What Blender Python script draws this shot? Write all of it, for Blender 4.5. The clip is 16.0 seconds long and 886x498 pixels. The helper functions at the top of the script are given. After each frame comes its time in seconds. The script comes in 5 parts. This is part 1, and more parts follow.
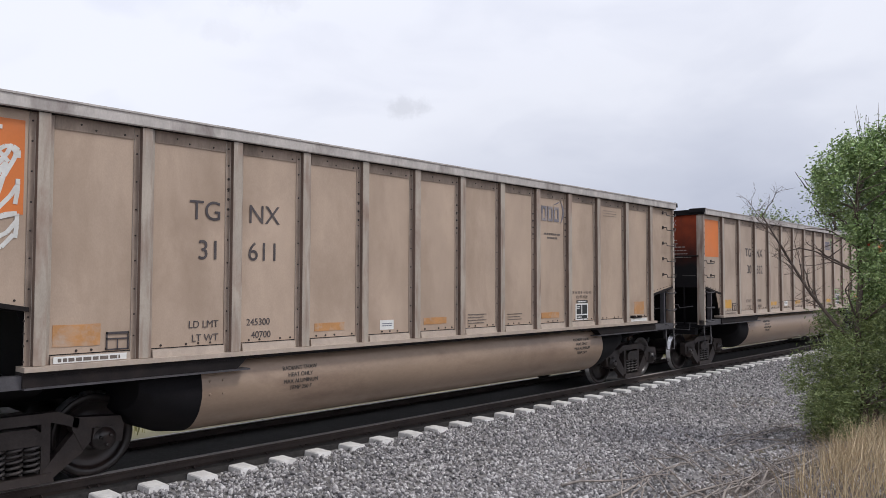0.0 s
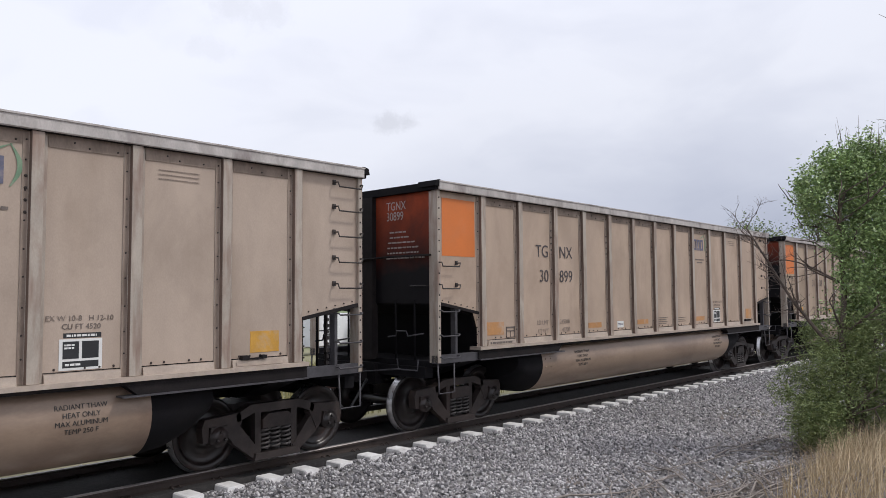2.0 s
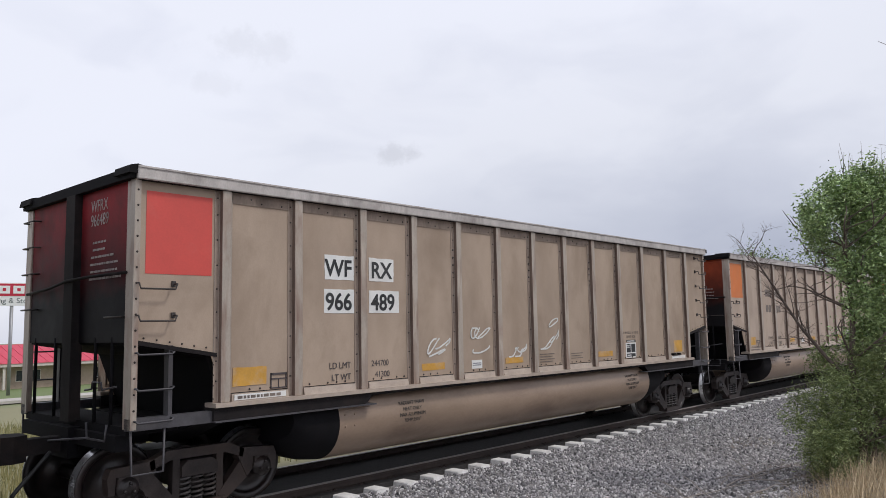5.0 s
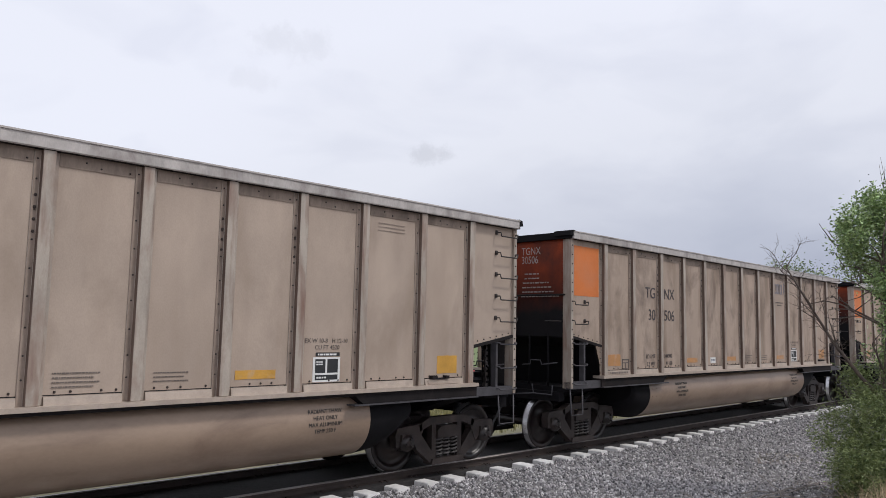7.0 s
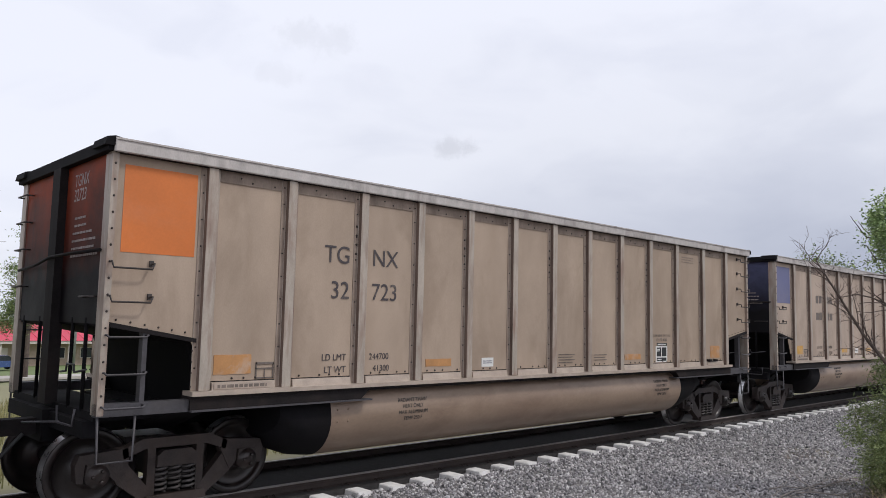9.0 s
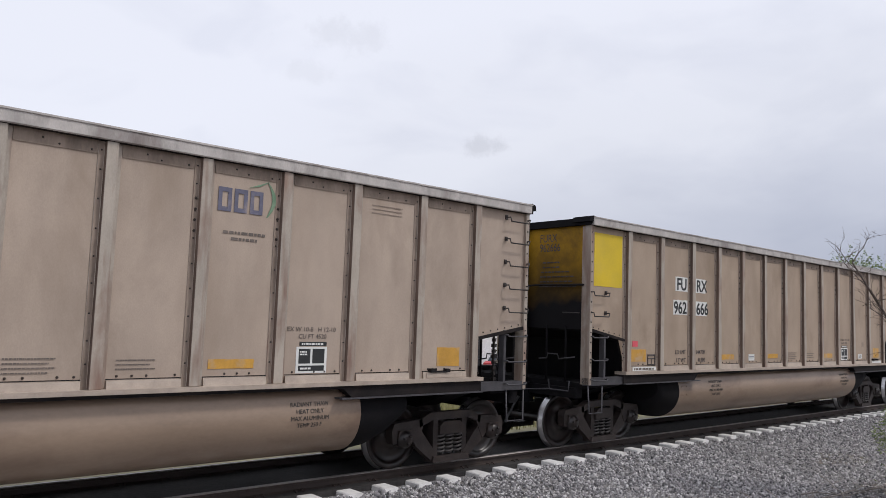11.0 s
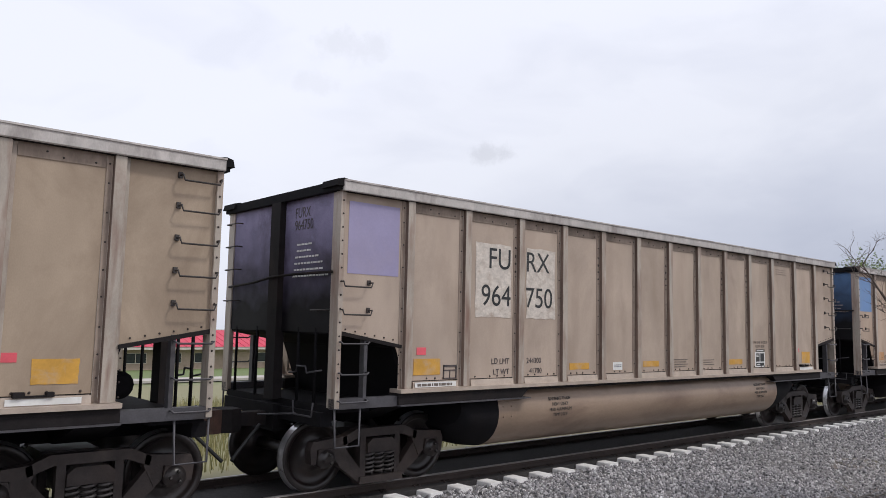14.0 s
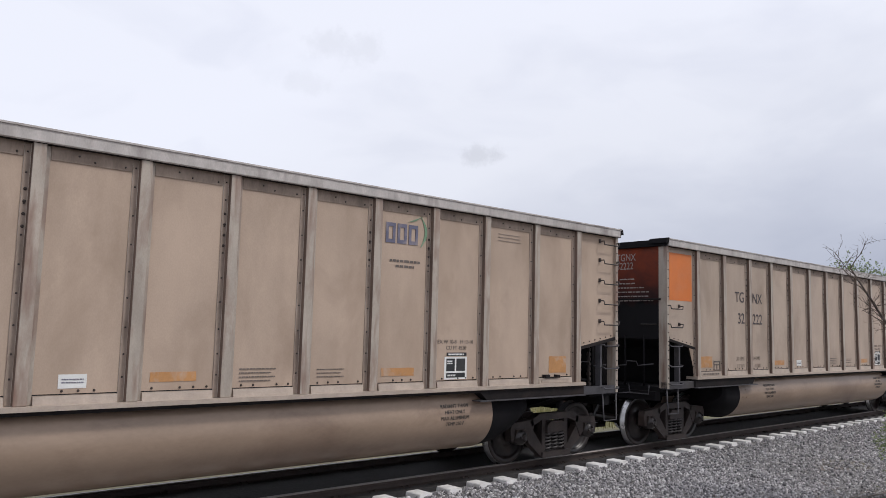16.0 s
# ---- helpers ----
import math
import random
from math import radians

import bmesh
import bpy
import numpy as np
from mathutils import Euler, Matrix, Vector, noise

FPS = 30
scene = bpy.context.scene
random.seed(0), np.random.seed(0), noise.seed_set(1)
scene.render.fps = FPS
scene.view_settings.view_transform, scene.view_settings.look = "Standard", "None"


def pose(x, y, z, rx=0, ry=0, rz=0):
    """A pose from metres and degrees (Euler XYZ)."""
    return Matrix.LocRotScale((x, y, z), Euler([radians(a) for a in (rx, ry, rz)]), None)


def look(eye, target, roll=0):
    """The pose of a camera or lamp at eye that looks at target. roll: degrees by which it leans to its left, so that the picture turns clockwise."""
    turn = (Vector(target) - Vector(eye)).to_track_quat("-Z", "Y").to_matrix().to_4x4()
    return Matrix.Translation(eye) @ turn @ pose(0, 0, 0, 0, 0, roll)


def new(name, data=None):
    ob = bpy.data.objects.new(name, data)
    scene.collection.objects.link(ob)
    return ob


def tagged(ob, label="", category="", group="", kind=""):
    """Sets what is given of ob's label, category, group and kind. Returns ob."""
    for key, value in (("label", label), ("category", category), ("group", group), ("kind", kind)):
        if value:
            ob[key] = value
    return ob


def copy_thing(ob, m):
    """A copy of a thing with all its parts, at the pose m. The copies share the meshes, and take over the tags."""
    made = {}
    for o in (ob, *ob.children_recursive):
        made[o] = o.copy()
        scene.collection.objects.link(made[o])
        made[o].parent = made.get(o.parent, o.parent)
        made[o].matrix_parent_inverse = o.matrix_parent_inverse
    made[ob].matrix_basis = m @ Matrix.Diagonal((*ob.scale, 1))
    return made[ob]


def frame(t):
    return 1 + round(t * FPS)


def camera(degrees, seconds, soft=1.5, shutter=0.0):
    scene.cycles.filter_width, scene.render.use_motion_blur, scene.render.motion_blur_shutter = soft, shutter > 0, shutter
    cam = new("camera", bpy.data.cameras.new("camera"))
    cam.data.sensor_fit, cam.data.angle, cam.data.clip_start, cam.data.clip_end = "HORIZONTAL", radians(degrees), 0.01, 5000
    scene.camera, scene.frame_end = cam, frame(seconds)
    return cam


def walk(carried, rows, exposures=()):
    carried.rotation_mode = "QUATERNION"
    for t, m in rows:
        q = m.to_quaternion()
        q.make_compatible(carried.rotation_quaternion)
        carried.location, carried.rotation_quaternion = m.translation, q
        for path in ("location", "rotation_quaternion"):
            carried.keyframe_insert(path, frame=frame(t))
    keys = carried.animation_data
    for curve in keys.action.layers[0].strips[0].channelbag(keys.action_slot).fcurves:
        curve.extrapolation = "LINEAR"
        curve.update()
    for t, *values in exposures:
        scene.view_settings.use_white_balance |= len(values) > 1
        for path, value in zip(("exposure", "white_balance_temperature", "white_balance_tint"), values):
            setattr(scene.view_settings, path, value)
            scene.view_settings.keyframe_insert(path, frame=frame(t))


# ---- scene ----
cam = camera(60.7, 16.0, soft=0.8)
EYE = (0.0, -9.502, 2.126)
TURNS = (
    (0.0, -46.97, 2.51, -0.12), (0.5, -47.23, 3.40, -0.11), (1.0, -48.36, 3.85, 0.03), (1.5, -48.40, 3.63, 0.22),
    (2.0, -47.94, 3.60, 0.43), (2.4, -47.42, 3.84, 0.73), (2.5, -47.04, 3.82, 0.91), (3.0, -47.42, 4.40, 1.13),
    (3.5, -48.49, 5.19, 1.46), (4.0, -48.37, 5.50, 1.70), (4.5, -47.86, 5.80, 1.44), (7.0, -45.53, 5.98, -1.19),
    (7.5, -43.31, 6.49, -0.99), (8.0, -43.46, 6.51, -0.58), (8.5, -44.01, 5.79, -1.02), (11.0, -41.56, 5.23, -2.04),
    (11.5, -41.65, 5.83, -1.47), (12.0, -41.44, 5.97, -1.44), (12.5, -41.51, 6.26, -1.60), (13.0, -41.90, 6.74, -1.74),
    (13.5, -41.34, 6.55, -1.32), (14.0, -40.90, 5.86, -1.23), (14.5, -40.88, 6.00, -1.65), (15.0, -41.56, 6.25, -1.62),
    (15.5, -41.88, 5.95, -1.69), (16.0, -41.63, 5.96, -1.47))
walk(cam, [(t, pose(*EYE, 90 + pitch, roll, yaw)) for t, yaw, pitch, roll in TURNS], [(0.0, 0.11), (0.5, -0.02), (1.0, 0.1), (1.5, 0.1), (2.0, 0.11), (2.5, 0.08), (3.5, 0.04), (8.0, 0.01), (8.5, 0.07), (11.0, 0.0), (13.5, 0.0), (14.0, 0.1), (14.5, 0.03), (16.0, 0.05)])

# ---- sky and light: bright overcast with a darker bank of cloud towards +x ----
world = bpy.data.worlds.new("overcast_sky")
scene.world = world
world.use_nodes = True


def node(tree, kind, **values):
    n = tree.nodes.new(kind)
    for key, value in values.items():
        n.inputs[key.replace("_", " ")].default_value = value
    return n


SCRAPS = ((44.2, 13.0, 1.7, 0.95, 0.42), (45.6, 12.9, 0.9, 0.4, 0.25), (33.3, 20.5, 4.0, 1.5, 0.2), (30.5, 17.8, 2.2, 1.0, 0.13))


def make_sky():
    tree = world.node_tree
    tree.nodes.clear()
    link = tree.links.new
    out = tree.nodes.new("ShaderNodeOutputWorld")
    bg = tree.nodes.new("ShaderNodeBackground")
    link(bg.outputs[0], out.inputs[0])
    sky = tree.nodes.new("ShaderNodeTexSky")
    sky.sky_type, sky.sun_disc, sky.sun_elevation, sky.sun_rotation = "NISHITA", False, radians(51), radians(143)
    dim = tree.nodes.new("ShaderNodeVectorMath")
    dim.operation = "SCALE"
    dim.inputs["Scale"].default_value = 0.1
    link(sky.outputs[0], dim.inputs[0])
    co = tree.nodes.new("ShaderNodeTexCoord")
    sep = tree.nodes.new("ShaderNodeSeparateXYZ")
    link(co.outputs["Generated"], sep.inputs[0])
    # height above the horizon, wavering with the clouds
    stretch = tree.nodes.new("ShaderNodeMapping")
    stretch.inputs["Scale"].default_value = (1.0, 1.0, 2.2)
    link(co.outputs["Generated"], stretch.inputs[0])
    big = node(tree, "ShaderNodeTexNoise", Scale=2.3, Detail=5.0, Roughness=0.5)
    link(stretch.outputs[0], big.inputs["Vector"])
    fine = node(tree, "ShaderNodeTexNoise", Scale=5.0, Detail=4.0, Roughness=0.5, Distortion=0.4)
    link(stretch.outputs[0], fine.inputs["Vector"])

    def math_node(op, a, b):
        m = tree.nodes.new("ShaderNodeMath")
        m.operation = op
        for i, v in enumerate((a, b)):
            if isinstance(v, (int, float)):
                m.inputs[i].default_value = v
            else:
                link(v, m.inputs[i])
        return m.outputs[0]
    # the cloud bank: low, and deeper towards +x
    lean = math_node("MULTIPLY", sep.outputs["X"], 0.42)
    height = math_node("SUBTRACT", sep.outputs["Z"], lean)
    waver = math_node("MULTIPLY", math_node("SUBTRACT", big.outputs[0], 0.5), 0.26)
    height = math_node("ADD", height, waver)
    ramp = tree.nodes.new("ShaderNodeValToRGB")
    e = ramp.color_ramp.elements
    e[0].position, e[0].color = 0.27, (0.455, 0.485, 0.60, 1)
    e[1].position, e[1].color = 0.62, (0.872, 0.894, 1.0, 1)
    mid = e.new(0.45)
    mid.color = (0.81, 0.83, 0.92, 1)
    link(math_node("ADD", math_node("MULTIPLY", height, 0.9), 0.55), ramp.inputs[0])
    wisp = tree.nodes.new("ShaderNodeValToRGB")
    w = wisp.color_ramp.elements
    w[0].position, w[0].color = 0.33, (0.93, 0.935, 0.95, 1)
    w[1].position, w[1].color = 0.50, (1, 1, 1, 1)
    link(fine.outputs[0], wisp.inputs[0])
    mul = tree.nodes.new("ShaderNodeMix")
    mul.data_type, mul.blend_type = "RGBA", "MULTIPLY"
    mul.inputs["Factor"].default_value = 1.0
    link(ramp.outputs[0], mul.inputs["A"])
    link(wisp.outputs[0], mul.inputs["B"])
    # small torn scraps of darker cloud: bearing, height, half-width, half-height in degrees, depth
    cover = mul.outputs["Result"]
    torn = node(tree, "ShaderNodeTexNoise", Scale=34.0, Detail=5.0, Roughness=0.65)
    link(co.outputs["Generated"], torn.inputs["Vector"])
    for az, el, wide, tall, depth in SCRAPS:
        to = Vector((math.sin(radians(az)) * math.cos(radians(el)), math.cos(radians(az)) * math.cos(radians(el)), math.sin(radians(el))))
        right = Vector((to.y, -to.x, 0)).normalized()
        terms = []
        for way, reach in ((right, wide), (right.cross(to), tall), (to, 9.0)):
            dot = tree.nodes.new("ShaderNodeVectorMath")
            dot.operation = "DOT_PRODUCT"
            dot.inputs[1].default_value = way
            link(co.outputs["Generated"], dot.inputs[0])
            off = math_node("SUBTRACT", dot.outputs["Value"], way.dot(to))
            terms.append(math_node("POWER", math_node("ABSOLUTE", math_node("DIVIDE", off, math.sin(radians(reach))), 0), 2))
        far = math_node("SQRT", math_node("ADD", math_node("ADD", terms[0], terms[1]), terms[2]), 0)
        far = math_node("ADD", far, math_node("MULTIPLY", math_node("SUBTRACT", torn.outputs[0], 0.5), 2.4))
        veil = tree.nodes.new("ShaderNodeMapRange")
        veil.interpolation_type = "SMOOTHSTEP"
        veil.inputs["From Min"].default_value, veil.inputs["From Max"].default_value = 1.15, 0.25
        veil.inputs["To Max"].default_value = depth
        link(far, veil.inputs["Value"])
        over = tree.nodes.new("ShaderNodeMix")
        over.data_type = "RGBA"
        link(veil.outputs[0], over.inputs["Factor"])
        link(cover, over.inputs["A"])
        over.inputs["B"].default_value = (0.52, 0.53, 0.59, 1)
        cover = over.outputs["Result"]
    mix = tree.nodes.new("ShaderNodeMix")
    mix.data_type = "RGBA"
    mix.inputs["Factor"].default_value = 0.94
    link(dim.outputs[0], mix.inputs["A"])
    link(cover, mix.inputs["B"])
    link(mix.outputs["Result"], bg.inputs[0])
    bg.inputs[1].default_value = 1.0


make_sky()
sun = new("sun", bpy.data.lights.new("sun", "SUN"))
sun.data.energy, sun.data.angle, sun.data.color = 1.5, radians(9), (1.0, 0.965, 0.92)
sun.matrix_world = look((0, 0, 40), (-0.38 * 40, 0.50 * 40, 40 - 0.78 * 40))
scene.view_settings.exposure = 0.0


# ---- materials ----
def material(name, color, rough=0.7, metal=0.0, spread=0.25, scale=6.0, fine=60.0, stain=(0.1, 0.08, 0.06), stains=0.0,
             bump=0.2, stretch=(1, 1, 1), per=None, stain_scale=1.2, sheen=0.5):
    """A worn surface: two scales of tone, stains with shapes of their own, and fine relief."""
    m = bpy.data.materials.new(name)
    m.use_nodes = True
    tree = m.node_tree
    link = tree.links.new
    bsdf = tree.nodes["Principled BSDF"]
    bsdf.inputs["Metallic"].default_value = metal
    bsdf.inputs["Specular IOR Level"].default_value = sheen
    co = tree.nodes.new("ShaderNodeTexCoord")
    mp = tree.nodes.new("ShaderNodeMapping")
    mp.inputs["Scale"].default_value = stretch
    link(co.outputs["Object"], mp.inputs[0])
    info = tree.nodes.new("ShaderNodeObjectInfo")
    shift = tree.nodes.new("ShaderNodeVectorMath")
    shift.operation = "SCALE"
    shift.inputs[0].default_value = (37, 17, 53)
    link(info.outputs["Random"], shift.inputs["Scale"])
    add = tree.nodes.new("ShaderNodeVectorMath")
    link(mp.outputs[0], add.inputs[0])
    link(shift.outputs[0], add.inputs[1])
    a = node(tree, "ShaderNodeTexNoise", Scale=scale, Detail=4.0, Roughness=0.6)
    b = node(tree, "ShaderNodeTexNoise", Scale=fine, Detail=2.0)
    link(add.outputs[0], a.inputs["Vector"])
    link(add.outputs[0], b.inputs["Vector"])
    both = tree.nodes.new("ShaderNodeMath")
    both.operation = "MULTIPLY_ADD"
    both.inputs[1].default_value = 0.35
    link(b.outputs[0], both.inputs[0])
    link(a.outputs[0], both.inputs[2])
    ramp = tree.nodes.new("ShaderNodeValToRGB")
    lo = [c * (1 - spread) for c in color]
    hi = [min(1, c * (1 + spread)) for c in color]
    e = ramp.color_ramp.elements
    e[0].position, e[0].color = 0.45, (*lo, 1)
    e[1].position, e[1].color = 0.9, (*hi, 1)
    link(both.outputs[0], ramp.inputs[0])
    tone = ramp.outputs[0]
    if per:
        geo = tree.nodes.new("ShaderNodeNewGeometry")
        spreadr = tree.nodes.new("ShaderNodeValToRGB")
        spreadr.color_ramp.elements[0].color = (*per[0], 1)
        spreadr.color_ramp.elements[1].color = (*per[-1], 1)
        for i, c in enumerate(per[1:-1]):
            spreadr.color_ramp.elements.new((i + 1) / (len(per) - 1)).color = (*c, 1)
        link(geo.outputs["Random Per Island"], spreadr.inputs[0])
        mx = tree.nodes.new("ShaderNodeMix")
        mx.data_type, mx.blend_type = "RGBA", "MULTIPLY"
        mx.inputs["Factor"].default_value = 1.0
        link(tone, mx.inputs["A"])
        link(spreadr.outputs[0], mx.inputs["B"])
        tone = mx.outputs["Result"]
    if stains:
        s = node(tree, "ShaderNodeTexNoise", Scale=stain_scale, Detail=6.0, Roughness=0.65, Distortion=0.4)
        link(add.outputs[0], s.inputs["Vector"])
        sr = tree.nodes.new("ShaderNodeValToRGB")
        sr.color_ramp.elements[0].position, sr.color_ramp.elements[0].color = 0.5, (0, 0, 0, 1)
        sr.color_ramp.elements[1].position, sr.color_ramp.elements[1].color = 0.72, (stains,) * 3 + (1,)
        link(s.outputs[0], sr.inputs[0])
        mx = tree.nodes.new("ShaderNodeMix")
        mx.data_type = "RGBA"
        link(sr.outputs[0], mx.inputs["Factor"])
        link(tone, mx.inputs["A"])
        mx.inputs["B"].default_value = (*stain, 1)
        tone = mx.outputs["Result"]
    link(tone, bsdf.inputs["Base Color"])
    r = tree.nodes.new("ShaderNodeMapRange")
    r.inputs["To Min"].default_value, r.inputs["To Max"].default_value = max(0.05, rough - 0.12), min(1, rough + 0.12)
    link(a.outputs[0], r.inputs["Value"])
    link(r.outputs[0], bsdf.inputs["Roughness"])
    if bump:
        bp = node(tree, "ShaderNodeBump", Strength=bump, Distance=0.01)
        link(both.outputs[0], bp.inputs["Height"])
        link(bp.outputs[0], bsdf.inputs["Normal"])
    return m


def darkened(name, color, line=2.75, soft=0.62):
    """End paint darkened to near black low down: the dark's wavering edge stands at the height `line` on the car."""
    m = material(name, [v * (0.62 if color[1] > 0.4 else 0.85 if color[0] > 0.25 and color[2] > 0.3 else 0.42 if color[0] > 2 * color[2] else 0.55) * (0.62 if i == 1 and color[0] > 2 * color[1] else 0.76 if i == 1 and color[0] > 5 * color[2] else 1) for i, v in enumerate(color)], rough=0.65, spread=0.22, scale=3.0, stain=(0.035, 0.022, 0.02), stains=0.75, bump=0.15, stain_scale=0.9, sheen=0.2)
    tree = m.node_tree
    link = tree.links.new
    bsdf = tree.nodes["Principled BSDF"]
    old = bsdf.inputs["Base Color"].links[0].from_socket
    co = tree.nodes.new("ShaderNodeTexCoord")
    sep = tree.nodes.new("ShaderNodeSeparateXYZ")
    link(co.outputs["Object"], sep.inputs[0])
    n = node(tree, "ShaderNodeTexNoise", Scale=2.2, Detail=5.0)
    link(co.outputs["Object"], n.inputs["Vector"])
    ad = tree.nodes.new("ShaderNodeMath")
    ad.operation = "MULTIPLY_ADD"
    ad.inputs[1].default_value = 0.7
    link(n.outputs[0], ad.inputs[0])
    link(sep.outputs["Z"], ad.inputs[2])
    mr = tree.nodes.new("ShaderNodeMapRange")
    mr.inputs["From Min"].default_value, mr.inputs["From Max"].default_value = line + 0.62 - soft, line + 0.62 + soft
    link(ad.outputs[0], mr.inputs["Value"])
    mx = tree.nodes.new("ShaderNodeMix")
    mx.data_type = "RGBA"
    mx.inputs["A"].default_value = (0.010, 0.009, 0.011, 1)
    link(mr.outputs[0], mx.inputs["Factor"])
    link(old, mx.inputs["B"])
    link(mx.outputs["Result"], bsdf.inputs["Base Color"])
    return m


def streaked(m, color, amount, across=5.0, down=0.35):
    """Narrow washed-down streaks of rust and dirt over a material."""
    tree = m.node_tree
    link = tree.links.new
    bsdf = tree.nodes["Principled BSDF"]
    old = bsdf.inputs["Base Color"].links[0].from_socket
    co = tree.nodes.new("ShaderNodeTexCoord")
    mp = tree.nodes.new("ShaderNodeMapping")
    mp.inputs["Scale"].default_value = (across, across, down)
    link(co.outputs["Object"], mp.inputs[0])
    info = tree.nodes.new("ShaderNodeObjectInfo")
    shift = tree.nodes.new("ShaderNodeVectorMath")
    shift.operation = "SCALE"
    shift.inputs[0].default_value = (91, 13, 29)
    link(info.outputs["Random"], shift.inputs["Scale"])
    add = tree.nodes.new("ShaderNodeVectorMath")
    link(mp.outputs[0], add.inputs[0])
    link(shift.outputs[0], add.inputs[1])
    n = node(tree, "ShaderNodeTexNoise", Scale=1.6, Detail=3.0, Roughness=0.5)
    link(add.outputs[0], n.inputs["Vector"])
    mr = tree.nodes.new("ShaderNodeMapRange")
    mr.inputs["From Min"].default_value, mr.inputs["From Max"].default_value = 0.48, 0.75
    mr.inputs["To Max"].default_value = amount
    link(n.outputs[0], mr.inputs["Value"])
    mx = tree.nodes.new("ShaderNodeMix")
    mx.data_type = "RGBA"
    link(mr.outputs[0], mx.inputs["Factor"])
    link(old, mx.inputs["A"])
    mx.inputs["B"].default_value = (*color, 1)
    link(mx.outputs["Result"], bsdf.inputs["Base Color"])
    return m


TAUPE = (0.452, 0.364, 0.299)
def side_paint(name, tone, stain, strength, scale=1.0):
    m = material(name, [a * t for a, t in zip(TAUPE, tone)], 0.62, 0.05, 0.13, 1.3, 90, stain, strength, 0.05, (1, 1, 0.55), stain_scale=scale, sheen=0.12)
    return streaked(m, (0.21, 0.155, 0.115) if strength > 0.8 else (0.27, 0.20, 0.145), 0.8 if strength > 0.8 else 0.28, 1.6, 0.35)


M_SIDE = side_paint("dusty_aluminium", (1, 1, 1), (0.27, 0.21, 0.165), 0.5)
M_SIDE_BROWN = side_paint("brown_dusted_aluminium", (0.91, 0.885, 0.84), (0.23, 0.17, 0.125), 0.55)
M_SIDE_UMBER = side_paint("umber_dusted_aluminium", (0.865, 0.845, 0.775), (0.20, 0.145, 0.105), 0.6)
M_SIDE_SMUDGED = side_paint("smudged_aluminium", (0.95, 0.93, 0.92), (0.125, 0.10, 0.088), 0.9, 1.3)
M_SIDE_WARM = side_paint("warm_dusted_aluminium", (1.03, 0.99, 0.95), (0.30, 0.22, 0.165), 0.55)
M_POST = material("rubbed_aluminium_post", (0.41, 0.355, 0.30), 0.5, 0.1, 0.18, 4, 90, (0.25, 0.155, 0.115), 0.75, 0.12, (1, 1, 0.4), stain_scale=2.5)
streaked(M_POST, (0.20, 0.105, 0.075), 0.8, 7, 0.9)
# Post flanks: grime plus their shade, both put into one dark brown.
M_FLANKSHADE = material("grimy_shaded_post_flank", (0.17, 0.122, 0.098), 0.75, 0.0, 0.3, 5, 50, (0.06, 0.042, 0.034), 0.7, 0.2, (1, 1, 0.25), stain_scale=2.5, sheen=0.2)
# Flange brown: dirt, with the shade below the top rail mixed into it.
M_BAND = material("grimy_shaded_flange", (0.30, 0.235, 0.19), 0.65, 0.0, 0.25, 5, 50, (0.13, 0.095, 0.075), 0.75, 0.2, (1, 1, 0.4), stain_scale=2.2, sheen=0.25)
M_CHORD = material("scratched_aluminium_rail", (0.47, 0.435, 0.41), 0.5, 0.15, 0.2, 5, 60, (0.17, 0.135, 0.125), 0.85, 0.2, (1.3, 1, 0.6), stain_scale=1.5)
M_STRIP = material("pale_sill_strip", (0.43, 0.355, 0.295), 0.55, 0.1, 0.15, 6, 60, (0.3, 0.24, 0.2), 0.4, 0.15)
M_TUB_RED = material("red_brown_tub_sheet", (0.185, 0.112, 0.080), 0.45, 0.1, 0.2, 1.2, 30, (0.09, 0.055, 0.04), 0.7, 0.1, (0.5, 1, 1), stain_scale=1.4)
M_TUB = material("dusty_tub_sheet", (0.30, 0.218, 0.160), 0.38, 0.1, 0.16, 1.2, 30, (0.15, 0.095, 0.07), 0.7, 0.1, (0.5, 1, 1), stain_scale=1.4)
M_BLACK = material("matt_black_steel", (0.008, 0.0075, 0.009), 0.85, 0.0, 0.35, 4, 50, (0.016, 0.013, 0.012), 0.4, 0.25, sheen=0.15)
M_DARK = material("dark_underframe_steel", (0.015, 0.0125, 0.013), 0.8, 0.0, 0.35, 5, 60, (0.05, 0.036, 0.03), 0.5, 0.3, sheen=0.2)
M_GREY = material("grey_platform_steel", (0.068, 0.065, 0.072), 0.55, 0.2, 0.3, 6, 60, (0.06, 0.05, 0.045), 0.6, 0.25)
M_TRUCK = material("grimy_cast_steel", (0.036, 0.028, 0.026), 0.5, 0.0, 0.4, 5, 50, (0.07, 0.046, 0.036), 0.5, 0.4, sheen=0.35)
M_WHEEL = material("rusty_wheel_plate", (0.018, 0.014, 0.0135), 0.34, 0.1, 0.4, 6, 60, (0.045, 0.024, 0.019), 0.6, 0.3, stain_scale=3)
M_TREAD = material("bright_worn_steel", (0.55, 0.55, 0.56), 0.3, 0.9, 0.2, 8, 90, (0.2, 0.17, 0.15), 0.4, 0.1)
M_SPRING = material("dull_spring_steel", (0.075, 0.068, 0.066), 0.55, 0.3, 0.3, 10, 90, (0.08, 0.06, 0.05), 0.5, 0.2)
M_RUST = material("brown_rust", (0.07, 0.036, 0.026), 0.8, 0.1, 0.35, 7, 60, (0.07, 0.05, 0.04), 0.7, 0.4, stain_scale=4)
M_RUNG = material("handhold_steel", (0.045, 0.038, 0.036), 0.6, 0.1, 0.3, 12, 80, (0.16, 0.12, 0.1), 0.4, 0.2)
